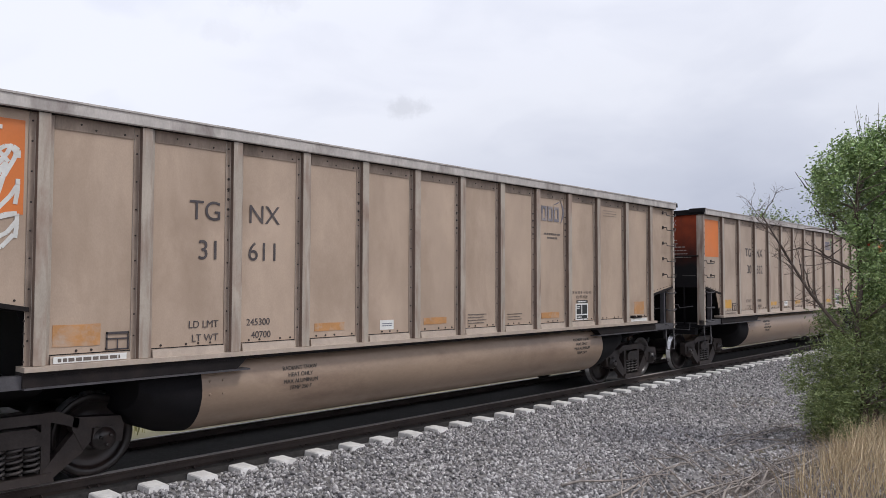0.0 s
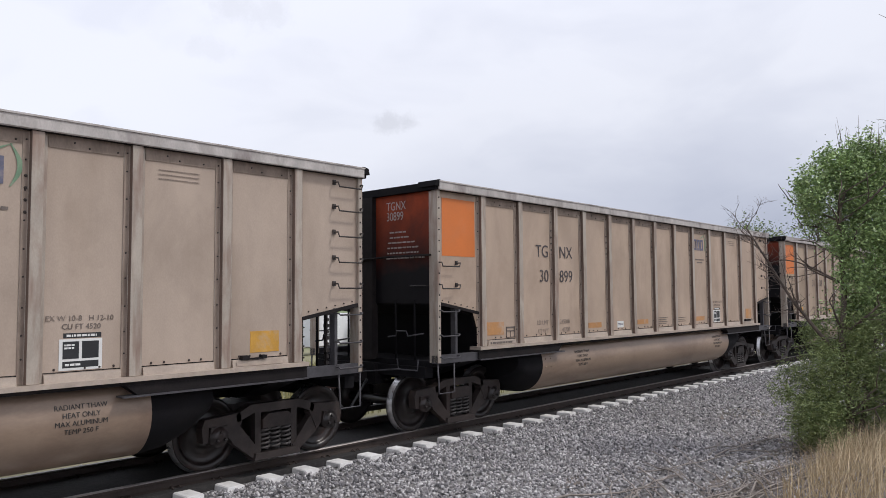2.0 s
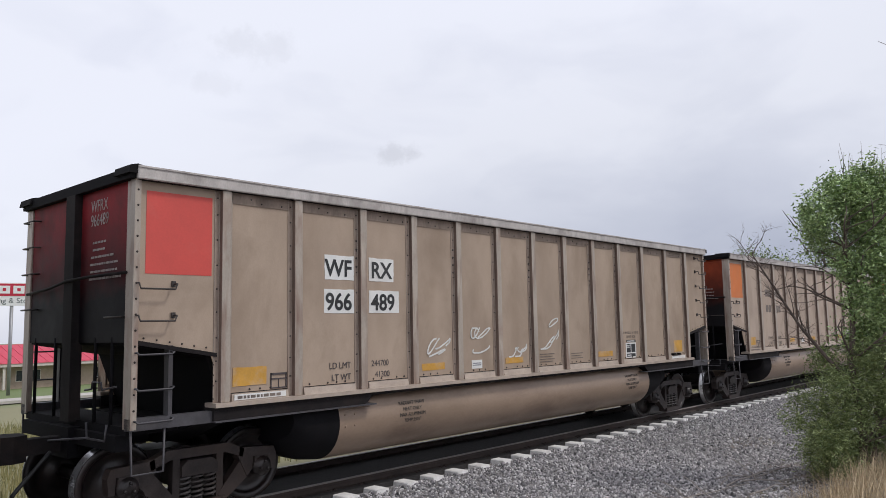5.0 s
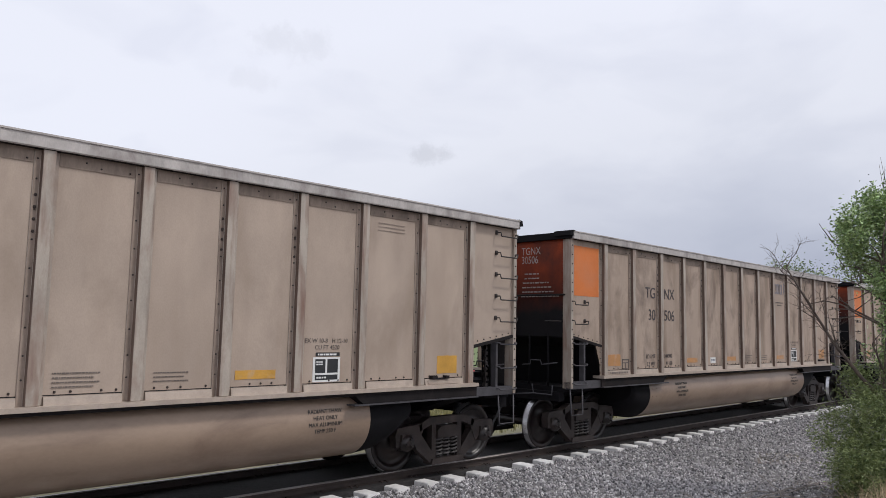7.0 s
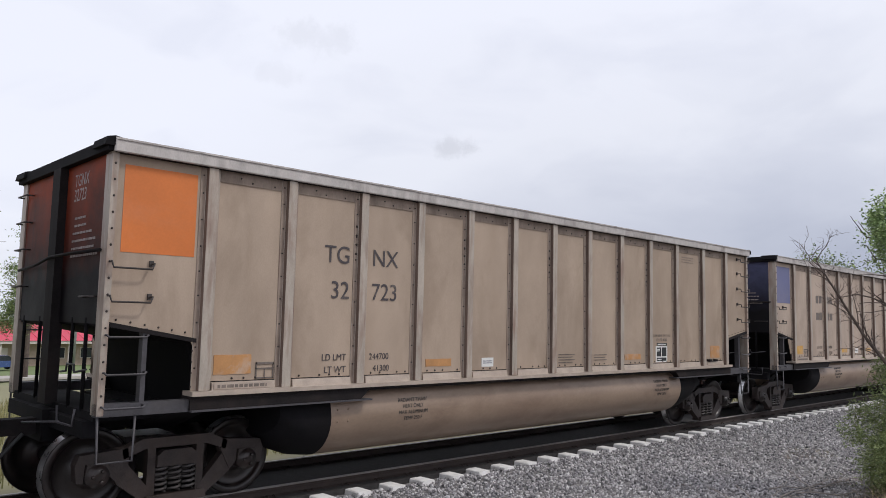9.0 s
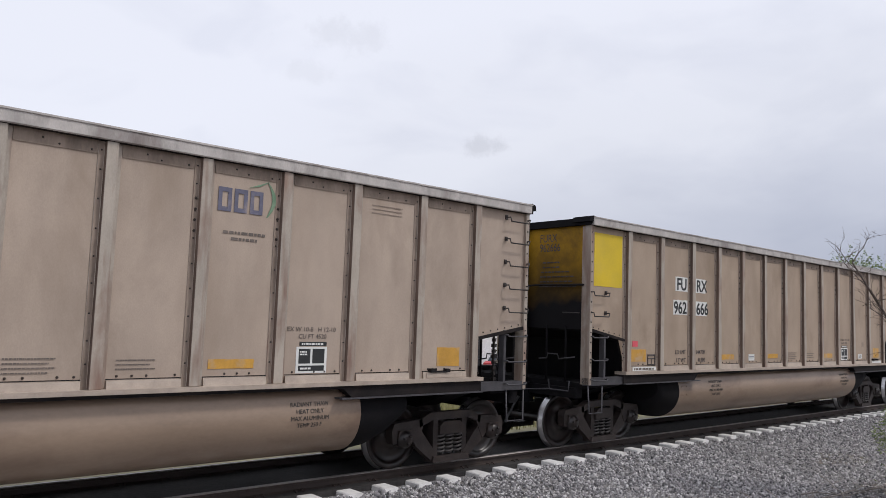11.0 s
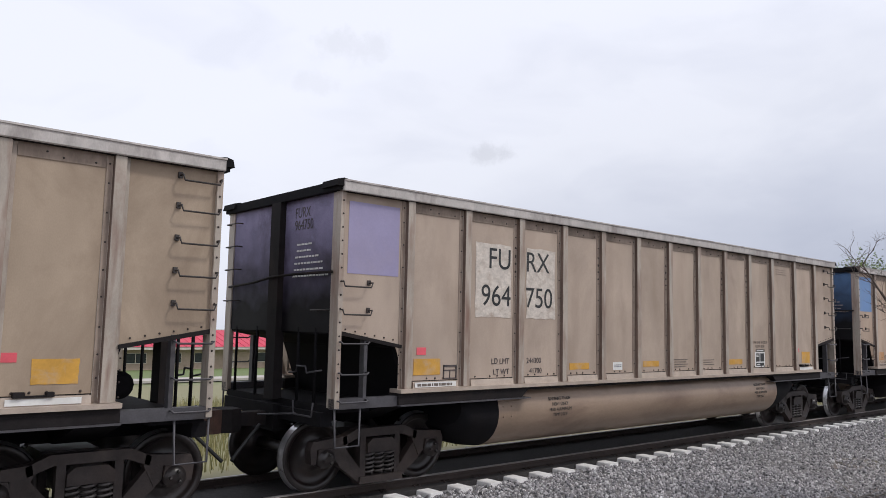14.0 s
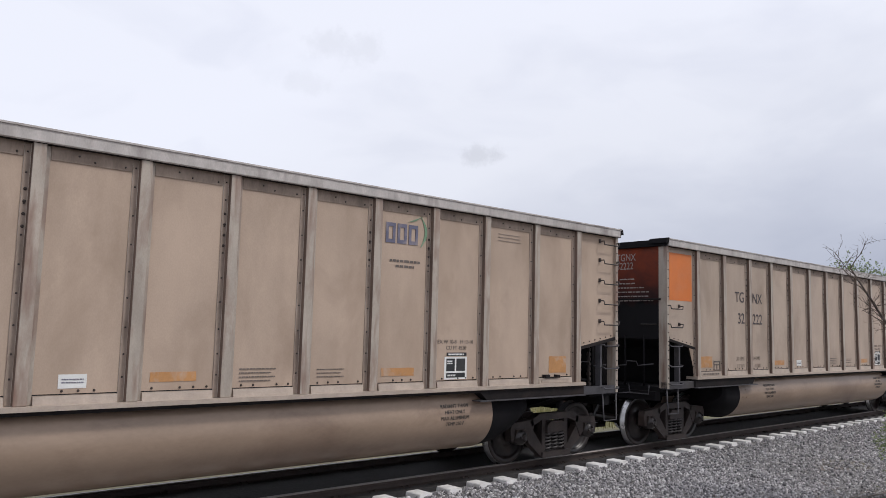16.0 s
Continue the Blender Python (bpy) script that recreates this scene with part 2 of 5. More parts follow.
M_RIVET = material("dark_rivet_heads", (0.045, 0.034, 0.03), 0.6, 0.3, 0.3, 20, 80)
M_HOSE = material("black_rubber", (0.02, 0.02, 0.02), 0.6, 0.0, 0.3, 12, 80)
M_INK = material("faded_dark_lettering", (0.06, 0.05, 0.054), 0.6, 0.0, 0.3, 8, 40, (0.22, 0.18, 0.155), 0.45, 0.05, stain_scale=5)
M_FIELD = material("black_stencil_field", (0.02, 0.022, 0.024), 0.6, 0.0, 0.2, 8, 40, (0.08, 0.075, 0.07), 0.4, 0.05)
M_INKPALE = material("worn_small_lettering", (0.13, 0.108, 0.095), 0.6, 0.0, 0.2, 8, 40, TAUPE, 0.35, 0.05, stain_scale=2)
M_INKFAINT = material("almost_worn_off_lettering", (0.25, 0.20, 0.168), 0.6, 0.0, 0.2, 8, 40, TAUPE, 0.6, 0.05, stain_scale=3)
M_WHITE = material("white_sticker", (0.72, 0.72, 0.70), 0.5, 0.0, 0.08, 5, 50, (0.4, 0.35, 0.3), 0.3, 0.05)
M_ENDINK = material("dulled_white_lettering", (0.36, 0.30, 0.28), 0.6, 0.0, 0.2, 6, 40, (0.06, 0.05, 0.05), 0.6, 0.05, stain_scale=5)
M_ORANGEM = material("faded_orange_mark", (0.47, 0.235, 0.09), 0.6, 0.0, 0.15, 5, 50, TAUPE, 0.95, 0.05, stain_scale=4)
M_AMBER = material("amber_mark", (0.56, 0.30, 0.05), 0.6, 0.0, 0.15, 5, 50, TAUPE, 0.7, 0.05, stain_scale=4)
M_PINK = material("red_sticker", (0.70, 0.10, 0.13), 0.6, 0.0, 0.12, 5, 50)
M_DULLRED = material("dull_red_paint", (0.22, 0.075, 0.07), 0.6, 0.0, 0.2, 6, 40, (0.08, 0.04, 0.04), 0.6, 0.1, stain_scale=4)
M_NAVY = material("logo_slate_blue", (0.125, 0.125, 0.185), 0.6, 0.0, 0.2, 6, 40, TAUPE, 0.5, 0.05, stain_scale=6)
# Paler mark colour: glare seen from afar is put into the paint.
M_NAVYFAINT = material("glare_paled_logo_slate", (0.185, 0.175, 0.20), 0.6, 0.0, 0.15, 6, 40, TAUPE, 0.6, 0.05, stain_scale=6)
M_ZINC = material("zinc_grey_steel", (0.30, 0.33, 0.36), 0.5, 0.3, 0.2, 5, 60, (0.12, 0.11, 0.11), 0.6, 0.2, (1, 1, 0.3), stain_scale=3)
M_LEAFLOGO = material("logo_green", (0.16, 0.27, 0.17), 0.6, 0.0, 0.2, 6, 40, TAUPE, 0.45, 0.05, stain_scale=6)
M_SPRAY = material("white_spray_paint", (0.66, 0.66, 0.64), 0.6, 0.0, 0.15, 6, 50, TAUPE, 0.4, 0.05)
M_REPAINT = material("pale_overpainted_patch", (0.58, 0.52, 0.46), 0.5, 0.0, 0.2, 9, 40, (0.40, 0.32, 0.26), 1.0, 0.3, (1, 1, 1.4), stain_scale=6.5)

M_RAIL = material("rusty_rail_web", (0.05, 0.036, 0.031), 0.75, 0.2, 0.3, 4, 60, (0.03, 0.025, 0.025), 0.5, 0.3)
M_HEAD = material("polished_rail_head", (0.30, 0.27, 0.26), 0.45, 0.5, 0.15, 5, 60, (0.15, 0.12, 0.1), 0.3, 0.1)
M_TIE = material("weathered_concrete", (0.80, 0.78, 0.765), 0.85, 0.0, 0.12, 6, 90, (0.36, 0.32, 0.30), 0.4, 0.4, stain_scale=4)
# Bed tone darker than the loose stones: shade in their gaps put into it.
M_BALLAST = material("crushed_stone_bed", (0.19, 0.18, 0.176), 0.9, 0.0, 0.6, 16, 45, (0.05, 0.047, 0.045), 0.6, 1.0, stain_scale=9)
M_STONE = material("crushed_ballast_stone", (0.645, 0.63, 0.635), 0.85, 0.0, 0.2, 25, 120, bump=0.3,
                   per=[(0.16, 0.158, 0.165), (0.37, 0.365, 0.37), (0.58, 0.56, 0.56), (0.72, 0.71, 0.70), (1.0, 0.99, 0.98)])
# Near-black stone: the shade under the train is put into this colour.
M_BEDSHADE = material("shade_black_stone", (0.03, 0.027, 0.027), 0.9, 0.0, 0.5, 14, 45, (0.06, 0.055, 0.05), 0.5, 1.0)
M_STICK = material("bleached_dead_wood", (0.29, 0.255, 0.23), 0.85, 0.0, 0.3, 8, 60, (0.12, 0.09, 0.07), 0.5, 0.3)
M_BARK = material("grey_brown_bark", (0.13, 0.10, 0.085), 0.9, 0.0, 0.35, 10, 70, (0.06, 0.05, 0.04), 0.5, 0.6, (1, 1, 0.4))
M_DEAD = material("dead_twig_bark", (0.20, 0.165, 0.145), 0.9, 0.0, 0.3, 10, 70)
# Leaf tones; the last, palest one paints sky glints into the colour.
GREENS_GLINTS = [(0.4, 0.48, 0.4), (0.8, 0.88, 0.65), (1.0, 1.0, 0.8), (1.3, 1.25, 0.95), (2.3, 2.2, 2.3)]
M_LEAF = material("fresh_green_leaves", (0.24, 0.33, 0.155), 0.3, 0.0, 0.25, 3, 20, bump=0, per=GREENS_GLINTS)
M_LEAF2 = material("olive_shrub_leaves", (0.19, 0.235, 0.105), 0.45, 0.0, 0.25, 3, 20, bump=0, per=GREENS_GLINTS)
M_FAR = material("far_tree_leaves", (0.15, 0.20, 0.085), 0.6, 0.0, 0.25, 1, 8, bump=0, per=GREENS_GLINTS)
M_STRAW = material("dry_straw", (0.62, 0.515, 0.37), 0.8, 0.0, 0.2, 4, 20, bump=0, per=[(0.55, 0.5, 0.42), (0.9, 0.85, 0.75), (1.1, 1.1, 1.05)])
M_HAY = material("dry_pasture_grass", (0.31, 0.29, 0.155), 0.85, 0.0, 0.2, 4, 20, bump=0, per=[(0.6, 0.65, 0.5), (0.9, 0.9, 0.8), (1.15, 1.1, 1.0)])
M_ROOF = material("red_metal_roof", (0.55, 0.035, 0.075), 0.5, 0.1, 0.1, 2, 20, (0.35, 0.03, 0.05), 0.3, 0.1)
M_WALL = material("tan_stucco_wall", (0.40, 0.31, 0.25), 0.85, 0.0, 0.12, 2, 20)
M_FASCIA = material("pale_fascia", (0.60, 0.54, 0.50), 0.7, 0.0, 0.08, 3, 20)
M_GLASSDARK = material("dark_window_glass", (0.03, 0.035, 0.045), 0.12, 0.0, 0.2, 3, 20, bump=0)
M_ROAD = material("pale_road", (0.42, 0.39, 0.36), 0.9, 0.0, 0.12, 0.5, 8)
M_SIGNRED = material("sign_red", (0.50, 0.02, 0.05), 0.5, 0.0, 0.05, 2, 20, bump=0)
M_SIGNWHITE = material("sign_white", (0.80, 0.80, 0.80), 0.5, 0.0, 0.04, 2, 20, bump=0)
M_SIGNINK = material("sign_ink", (0.03, 0.05, 0.06), 0.5, 0.0, 0.04, 2, 20, bump=0)
M_POLE = material("galvanised_pole", (0.30, 0.30, 0.31), 0.5, 0.5, 0.1, 4, 40)
M_CARWHITE = material("white_vehicle_paint", (0.72, 0.73, 0.75), 0.25, 0.0, 0.04, 2, 20, bump=0)
M_CARBLUE = material("blue_vehicle_paint", (0.06, 0.10, 0.25), 0.25, 0.0, 0.05, 2, 20, bump=0)
M_CARRED = material("red_vehicle_paint", (0.45, 0.03, 0.04), 0.3, 0.0, 0.05, 2, 20, bump=0)
M_TYRE = material("tyre_rubber", (0.025, 0.025, 0.026), 0.8, 0.0, 0.2, 8, 60)


def ground_material():
    """Stone grey along the track, brown litter and straw on the near side, dry grass, then green lawn far behind."""
    m = material("earth_and_dry_grass", (0.145, 0.122, 0.108), 0.95, 0.0, 0.55, 3.0, 30, (0.16, 0.15, 0.06), 0.6, 0.6, stain_scale=0.35)
    tree = m.node_tree
    link = tree.links.new
    bsdf = tree.nodes["Principled BSDF"]
    old = bsdf.inputs["Base Color"].links[0].from_socket
    co = tree.nodes.new("ShaderNodeTexCoord")
    sep = tree.nodes.new("ShaderNodeSeparateXYZ")
    link(co.outputs["Object"], sep.inputs[0])
    n = node(tree, "ShaderNodeTexNoise", Scale=0.9, Detail=4.0)
    link(co.outputs["Object"], n.inputs["Vector"])
    wav = tree.nodes.new("ShaderNodeMath")
    wav.operation = "MULTIPLY_ADD"
    wav.inputs[1].default_value = 2.2
    link(n.outputs[0], wav.inputs[0])
    link(sep.outputs["Y"], wav.inputs[2])
    grass = tree.nodes.new("ShaderNodeValToRGB")
    e = grass.color_ramp.elements
    e[0].position, e[0].color = 0.0, (0.225, 0.212, 0.118, 1)
    e[1].position, e[1].color = 1.0, (0.13, 0.17, 0.06, 1)
    far = tree.nodes.new("ShaderNodeMapRange")
    far.inputs["From Min"].default_value, far.inputs["From Max"].default_value = 46, 58
    link(wav.outputs[0], far.inputs["Value"])
    link(far.outputs[0], grass.inputs[0])
    sw = tree.nodes.new("ShaderNodeMapRange")
    sw.inputs["From Min"].default_value, sw.inputs["From Max"].default_value = 4.2, 6.0
    link(wav.outputs[0], sw.inputs["Value"])
    mx = tree.nodes.new("ShaderNodeMix")
    mx.data_type = "RGBA"
    link(sw.outputs[0], mx.inputs["Factor"])
    link(old, mx.inputs["A"])
    link(grass.outputs[0], mx.inputs["B"])
    link(mx.outputs["Result"], bsdf.inputs["Base Color"])
    return m


M_GROUND = ground_material()


# ---- mesh helpers ----
def box(bm, x0, x1, y0, y1, z0, z1, slot=0):
    v = [bm.verts.new((x, y, z)) for x in (x0, x1) for y in (y0, y1) for z in (z0, z1)]
    for q in ((0, 1, 3, 2), (4, 6, 7, 5), (0, 4, 5, 1), (2, 3, 7, 6), (0, 2, 6, 4), (1, 5, 7, 3)):
        bm.faces.new([v[i] for i in q]).material_index = slot


def prism(bm, outline, a0, a1, axis="x", slot=0):
    """An outline of two coordinates, drawn out along an axis from a0 to a1."""
    def at(p, a):
        return {"x": (a, p[0], p[1]), "y": (p[0], a, p[1]), "z": (p[0], p[1], a)}[axis]
    lo = [bm.verts.new(at(p, a0)) for p in outline]
    hi = [bm.verts.new(at(p, a1)) for p in outline]
    n = len(outline)
    faces = [bm.faces.new(lo[::-1]), bm.faces.new(hi)]
    for i in range(n):
        faces.append(bm.faces.new((lo[i], lo[(i + 1) % n], hi[(i + 1) % n], hi[i])))
    for face in faces:
        face.material_index = slot


def tube(bm, points, radius, sides=6, end_radius=None, slot=0):
    points = [Vector(p) for p in points]
    rings = []
    last = len(points) - 1
    for i, p in enumerate(points):
        d = (points[min(i + 1, last)] - points[max(i - 1, 0)]).normalized()
        a = d.orthogonal().normalized() if not rings else (prev - d * prev.dot(d)).normalized()
        prev = a
        b = d.cross(a)
        r = radius if end_radius is None else radius + (end_radius - radius) * i / last
        rings.append([bm.verts.new(p + (a * math.cos(k) + b * math.sin(k)) * r) for k in [2 * math.pi * j / sides for j in range(sides)]])
    for r0, r1 in zip(rings, rings[1:]):
        for j in range(sides):
            f = bm.faces.new((r0[j], r0[(j + 1) % sides], r1[(j + 1) % sides], r1[j]))
            f.smooth, f.material_index = True, slot
    bm.faces.new(rings[0][::-1]).material_index = slot
    bm.faces.new(rings[-1]).material_index = slot


def lathe(bm, profile, centre, axis="y", sides=32, slots=None):
    """A profile of (place along the axis, radius), turned round it."""
    rings = []
    for a, r in profile:
        ring = []
        for j in range(sides):
            k = 2 * math.pi * j / sides
            p = (math.cos(k) * r, a, math.sin(k) * r) if axis == "y" else (a, math.cos(k) * r, math.sin(k) * r)
            ring.append(bm.verts.new(Vector(p) + Vector(centre)))
        rings.append(ring)
    for i, (r0, r1) in enumerate(zip(rings, rings[1:])):
        for j in range(sides):
            f = bm.faces.new((r0[j], r1[j], r1[(j + 1) % sides], r0[(j + 1) % sides]))
            f.smooth = True
            f.material_index = slots[i] if slots else 0
    bm.faces.new(rings[0])
    bm.faces.new(rings[-1][::-1])


def mesh_of(name, bm, materials, bevel=0.0):
    if bevel:
        bmesh.ops.bevel(bm, geom=[e for e in bm.edges if e.calc_face_angle(0) > 0.6], offset=bevel, segments=1, affect="EDGES")
    bmesh.ops.recalc_face_normals(bm, faces=bm.faces)
    me = bpy.data.meshes.new(name)
    bm.to_mesh(me)
    bm.free()
    for m in materials if isinstance(materials, (list, tuple)) else [materials]:
        me.materials.append(m)
    return me


def part(name, bm, mat, parent=None, label="", bevel=0.0, at=None):
    ob = new(name, mesh_of(name, bm, mat, bevel) if isinstance(bm, bmesh.types.BMesh) else bm)
    ob.parent = parent
    if at is not None:
        ob.matrix_basis = at
    return tagged(ob, label)


def thing(name, label, category, group="", at=None):
    ob = new(name)
    ob.empty_display_size = 0.2
    if at is not None:
        ob.matrix_basis = at
    return tagged(ob, label, category, group)


def text(name, words, size, mat, parent, at, label="", align="LEFT", wide=1.0, depth=0.001, bold=0.0):
    cu = bpy.data.curves.new(name, "FONT")
    cu.body, cu.size, cu.align_x, cu.extrude, cu.offset = words, size, align, depth, bold
    cu.materials.append(mat)
    ob = new(name, cu)
    ob.parent = parent
    ob.matrix_basis = at @ Matrix.Diagonal((wide, 1, 1, 1))
    return tagged(ob, label)


def quick_mesh(name, verts, faces, mat, smooth=False):
    me = bpy.data.meshes.new(name)
    me.vertices.add(len(verts))
    me.vertices.foreach_set("co", np.asarray(verts, dtype=np.float32).ravel())
    n = faces.shape[1]
    me.loops.add(faces.size)
    me.loops.foreach_set("vertex_index", faces.astype(np.int32).ravel())
    me.polygons.add(len(faces))
    me.polygons.foreach_set("loop_start", np.arange(0, faces.size, n, dtype=np.int32))
    me.polygons.foreach_set("use_smooth", np.full(len(faces), smooth))
    me.update(calc_edges=True)
    me.materials.append(mat)
    return me


# ---- the ground: one sheet, from the near bank to the horizon ----
PROFILE = ((-400, 3.0), (-60, 1.5), (-14, 0.8), (-9, 0.45), (-7.2, -0.25), (-5.5, -0.48), (-3.2, -0.42), (-1.75, -0.36), (-1.3, -0.33),
           (1.3, -0.33), (1.75, -0.36), (3.6, -0.75), (7, -0.9), (30, -2.0), (60, -3.3), (85, -4.0), (400, -6), (3000, -30))


def ground_z(x, y):
    ys, zs = zip(*PROFILE)
    z = np.interp(y, ys, zs)
    return z + (0.05 * noise.noise((x * 0.5, y * 0.5, 0)) + 0.02 * noise.noise((x * 2, y * 2, 4))) * (1 if abs(y) > 1.9 else 0.25)


def build_ground():
    xs = sorted({*np.linspace(-3000, -60, 10), *np.linspace(-60, -4, 20), *np.arange(-3, 45, 0.5), *np.linspace(45, 140, 30), *np.linspace(140, 3000, 10)})
    ys = sorted({*np.linspace(-1000, -20, 10), *np.linspace(-20, -8, 14), *np.arange(-8, 8, 0.25), *np.linspace(8, 110, 50), *np.linspace(110, 3000, 12)})
    verts = [(x, y, ground_z(x, y)) for y in ys for x in xs]
    n = len(xs)
    faces = np.array([(j * n + i, j * n + i + 1, (j + 1) * n + i + 1, (j + 1) * n + i) for j in range(len(ys) - 1) for i in range(n - 1)])
    tagged(new("ground", quick_mesh("ground", verts, faces, M_GROUND, True)), "dry earth and grass falling away behind the railway", "ground", kind="structure")
    # ballast bed, a low bank of its own over the earth
    bm = bmesh.new()
    prof = ((-5.2, -0.62), (-5.0, -0.45), (-3.2, -0.41), (-1.85, -0.29), (-1.3, -0.238), (1.3, -0.265), (1.75, -0.30), (3.4, -0.70), (3.5, -0.95))
    prism(bm, [*prof, (3.5, -1.6), (-5.2, -1.6)], -160, 420)
    tagged(new("ballast_bed", mesh_of("ballast_bed", bm, M_BALLAST)), "grey crushed-stone ballast bed under the railway track", "ballast", kind="structure")
    # dark sheet between the rails standing in for shade under the train
    bm = bmesh.new()
    box(bm, -160, 420, -1.0, 1.0, -0.4, -0.166)
    tagged(new("grimy_bed", mesh_of("grimy_bed", bm, M_BEDSHADE)), "stone between the rails with the train's shade painted in", "ballast", kind="structure")
    # a pale road across the far field
    bm = bmesh.new()
    for x0, x1 in ((-200, 0), (0, 60), (60, 300)):
        v = [bm.verts.new((x, y, float(np.interp(y, *zip(*PROFILE))) + 0.08)) for x, y in ((x0, 52), (x1, 52), (x1, 58), (x0, 58))]
        bm.faces.new(v)
    ob = new("road", mesh_of("road", bm, M_ROAD))
    sol = ob.modifiers.new("thickness", "SOLIDIFY")
    sol.thickness, sol.offset = 0.2, -1
    tagged(ob, "pale gravel road across the field behind the track", "road", kind="structure")


build_ground()


def bed_z(y):
    return np.interp(y, (-5.2, -5.0, -3.2, -1.85, -1.3, 1.3, 1.75, 3.4, 3.5), (-0.62, -0.45, -0.41, -0.29, -0.238, -0.265, -0.30, -0.70, -0.95))


def build_stones():
    """Loose ballast: crushed stones, each a squashed and skewed twenty-sided lump."""
    bm = bmesh.new()
    bmesh.ops.create_icosphere(bm, subdivisions=1, radius=1.0)
    base = np.array([v.co[:] for v in bm.verts])
    tris = np.array([[v.index for v in f.verts] for f in bm.faces])
    bm.free()
    rng = np.random.default_rng(7)
    spots = []
    for x0, x1, y0, y1, per in ((3.5, 14, -5.6, -1.15, 640), (14, 24, -5.2, -1.15, 380), (24, 60, -5.0, -1.28, 90), (0, 34, 1.3, 3.3, 170), (0, 24, 1.0, 1.3, 200), (7, 15, -7.3, -5.2, 300)):
        n = int((x1 - x0) * (y1 - y0) * per)
        spots.append(np.stack([rng.uniform(x0, x1, n), rng.uniform(y0, y1, n)], 1))
    p = np.concatenate(spots)
    # the bed thins out into brown litter on the near side
    edge = -4.6 + 0.5 * np.array([noise.noise((x * 0.6, y * 0.6, 2)) for x, y in p])
    keep = (p[:, 1] > edge) | (rng.random(len(p)) < 0.6)
    p = p[keep]
    n = len(p)
    size = rng.uniform(0.011, 0.027, n) * (1 + 0.5 * (rng.random(n) < 0.12))
    sq = rng.uniform(0.55, 1.15, (n, 3))
    ang = rng.uniform(0, 2 * np.pi, (n, 3))
    v = base[None] * (1 + 0.22 * rng.standard_normal((n, len(base), 1))) * sq[:, None, :] * size[:, None, None]
    for a, (i, j) in enumerate(((0, 1), (1, 2), (0, 2))):
        c, s = np.cos(ang[:, a])[:, None], np.sin(ang[:, a])[:, None]
        u, w = v[..., i].copy(), v[..., j].copy()
        v[..., i], v[..., j] = u * c - w * s, u * s + w * c
    v[..., 0] += p[:, :1]
    v[..., 1] += p[:, 1:]
    floor_z = np.array([max(ground_z(x, y), float(bed_z(y))) if y < -4.9 else float(bed_z(y)) for x, y in p])
    v[..., 2] += (floor_z + rng.uniform(-0.006, 0.034, n))[:, None]
    faces = (tris[None] + (np.arange(n) * len(base))[:, None, None]).reshape(-1, 3)
    ob = new("ballast_stones", quick_mesh("ballast_stones", v.reshape(-1, 3), faces, M_STONE))
    tagged(ob, "loose grey crushed stones covering the ballast bed", "gravel", kind="stuff")


build_stones()


# ---- the track ----
TIE_X, TIE_GAP, TIE_TOP, RAIL_TOP = 7.584, 0.5813, -0.172, -0.045


def build_track():
    track = thing("railway_track", "single railway track with rusty rails on pale concrete sleepers", "railway track")
    half = ((0.066, -0.130), (0.066, -0.119), (0.012, -0.104), (0.009, -0.045), (0.036, -0.036), (0.036, -0.012), (0.026, 0.0))
    prof = [(a, b + RAIL_TOP) for a, b in (*half, *[(-a, b) for a, b in half[::-1]])]
    for y in (-0.753, 0.753):
        bm = bmesh.new()
        prism(bm, [(y + a, b) for a, b in prof], -160, 420)
        bm.faces.ensure_lookup_table()
        for f in bm.faces:
            c = f.calc_center_median()
            if c.z > RAIL_TOP - 0.008 and abs(f.normal.x) < 0.5:
                f.material_index = 1
        part("rail", bm, [M_RAIL, M_HEAD], track, "rusty steel rail with a polished running surface")
    # one sleeper: tapered, with raised rail seats
    bm = bmesh.new()
    prism(bm, [(-0.14, -0.42), (0.14, -0.42), (0.115, TIE_TOP - 0.012), (0.10, TIE_TOP), (-0.10, TIE_TOP), (-0.115, TIE_TOP - 0.012)], -1.295, 1.295, "y")
    tie = mesh_of("sleeper", bm, M_TIE, 0.008)
    bm = bmesh.new()
    for y in (-0.753, 0.753):
        for s in (-1, 1):
            for x in (-0.05, 0.05):
                tube(bm, [(x, y + s * 0.05, TIE_TOP + 0.02), (x, y + s * 0.09, TIE_TOP + 0.035), (x, y + s * 0.13, TIE_TOP + 0.008)], 0.009, 4)
    clip = mesh_of("rail_fastening", bm, M_RAIL)
    for k in range(-14, 90):
        at = pose(TIE_X + 0.05 + k * TIE_GAP + random.uniform(-0.012, 0.012), random.uniform(-0.012, 0.012), random.uniform(-0.006, 0.004), 0, 0, random.uniform(-0.7, 0.7))
        sl = part("sleeper", tie, None, track, at=at)
        tagged(part("rail_fastening", clip, None, sl), kind="stuff")
    bm = bmesh.new()
    for k in [*range(-150, -14), *range(90, 500)]:
        x = TIE_X + 0.05 + k * TIE_GAP
        box(bm, x - 0.115, x + 0.115, -1.295, 1.295, -0.4, TIE_TOP)
    tagged(part("far_sleepers", bm, M_TIE, track), kind="stuff")


build_track()


# ---- the coal cars; car space: x along the car from its leading end, y = 0 the track's middle, z = 0 just above the rail heads, which RAIL_TOP lowers to fit the camera's view ----
LENGTH, PITCH = 14.618, 16.18
POSTS = (1.113, 2.159, 3.271, 4.282, 5.288, 6.306, 7.314, 8.319, 9.331, 10.337, 11.351, 12.456, 13.501)
PANEL_Y, POST_Y = 1.535, 1.608
RADIUS = 0.457


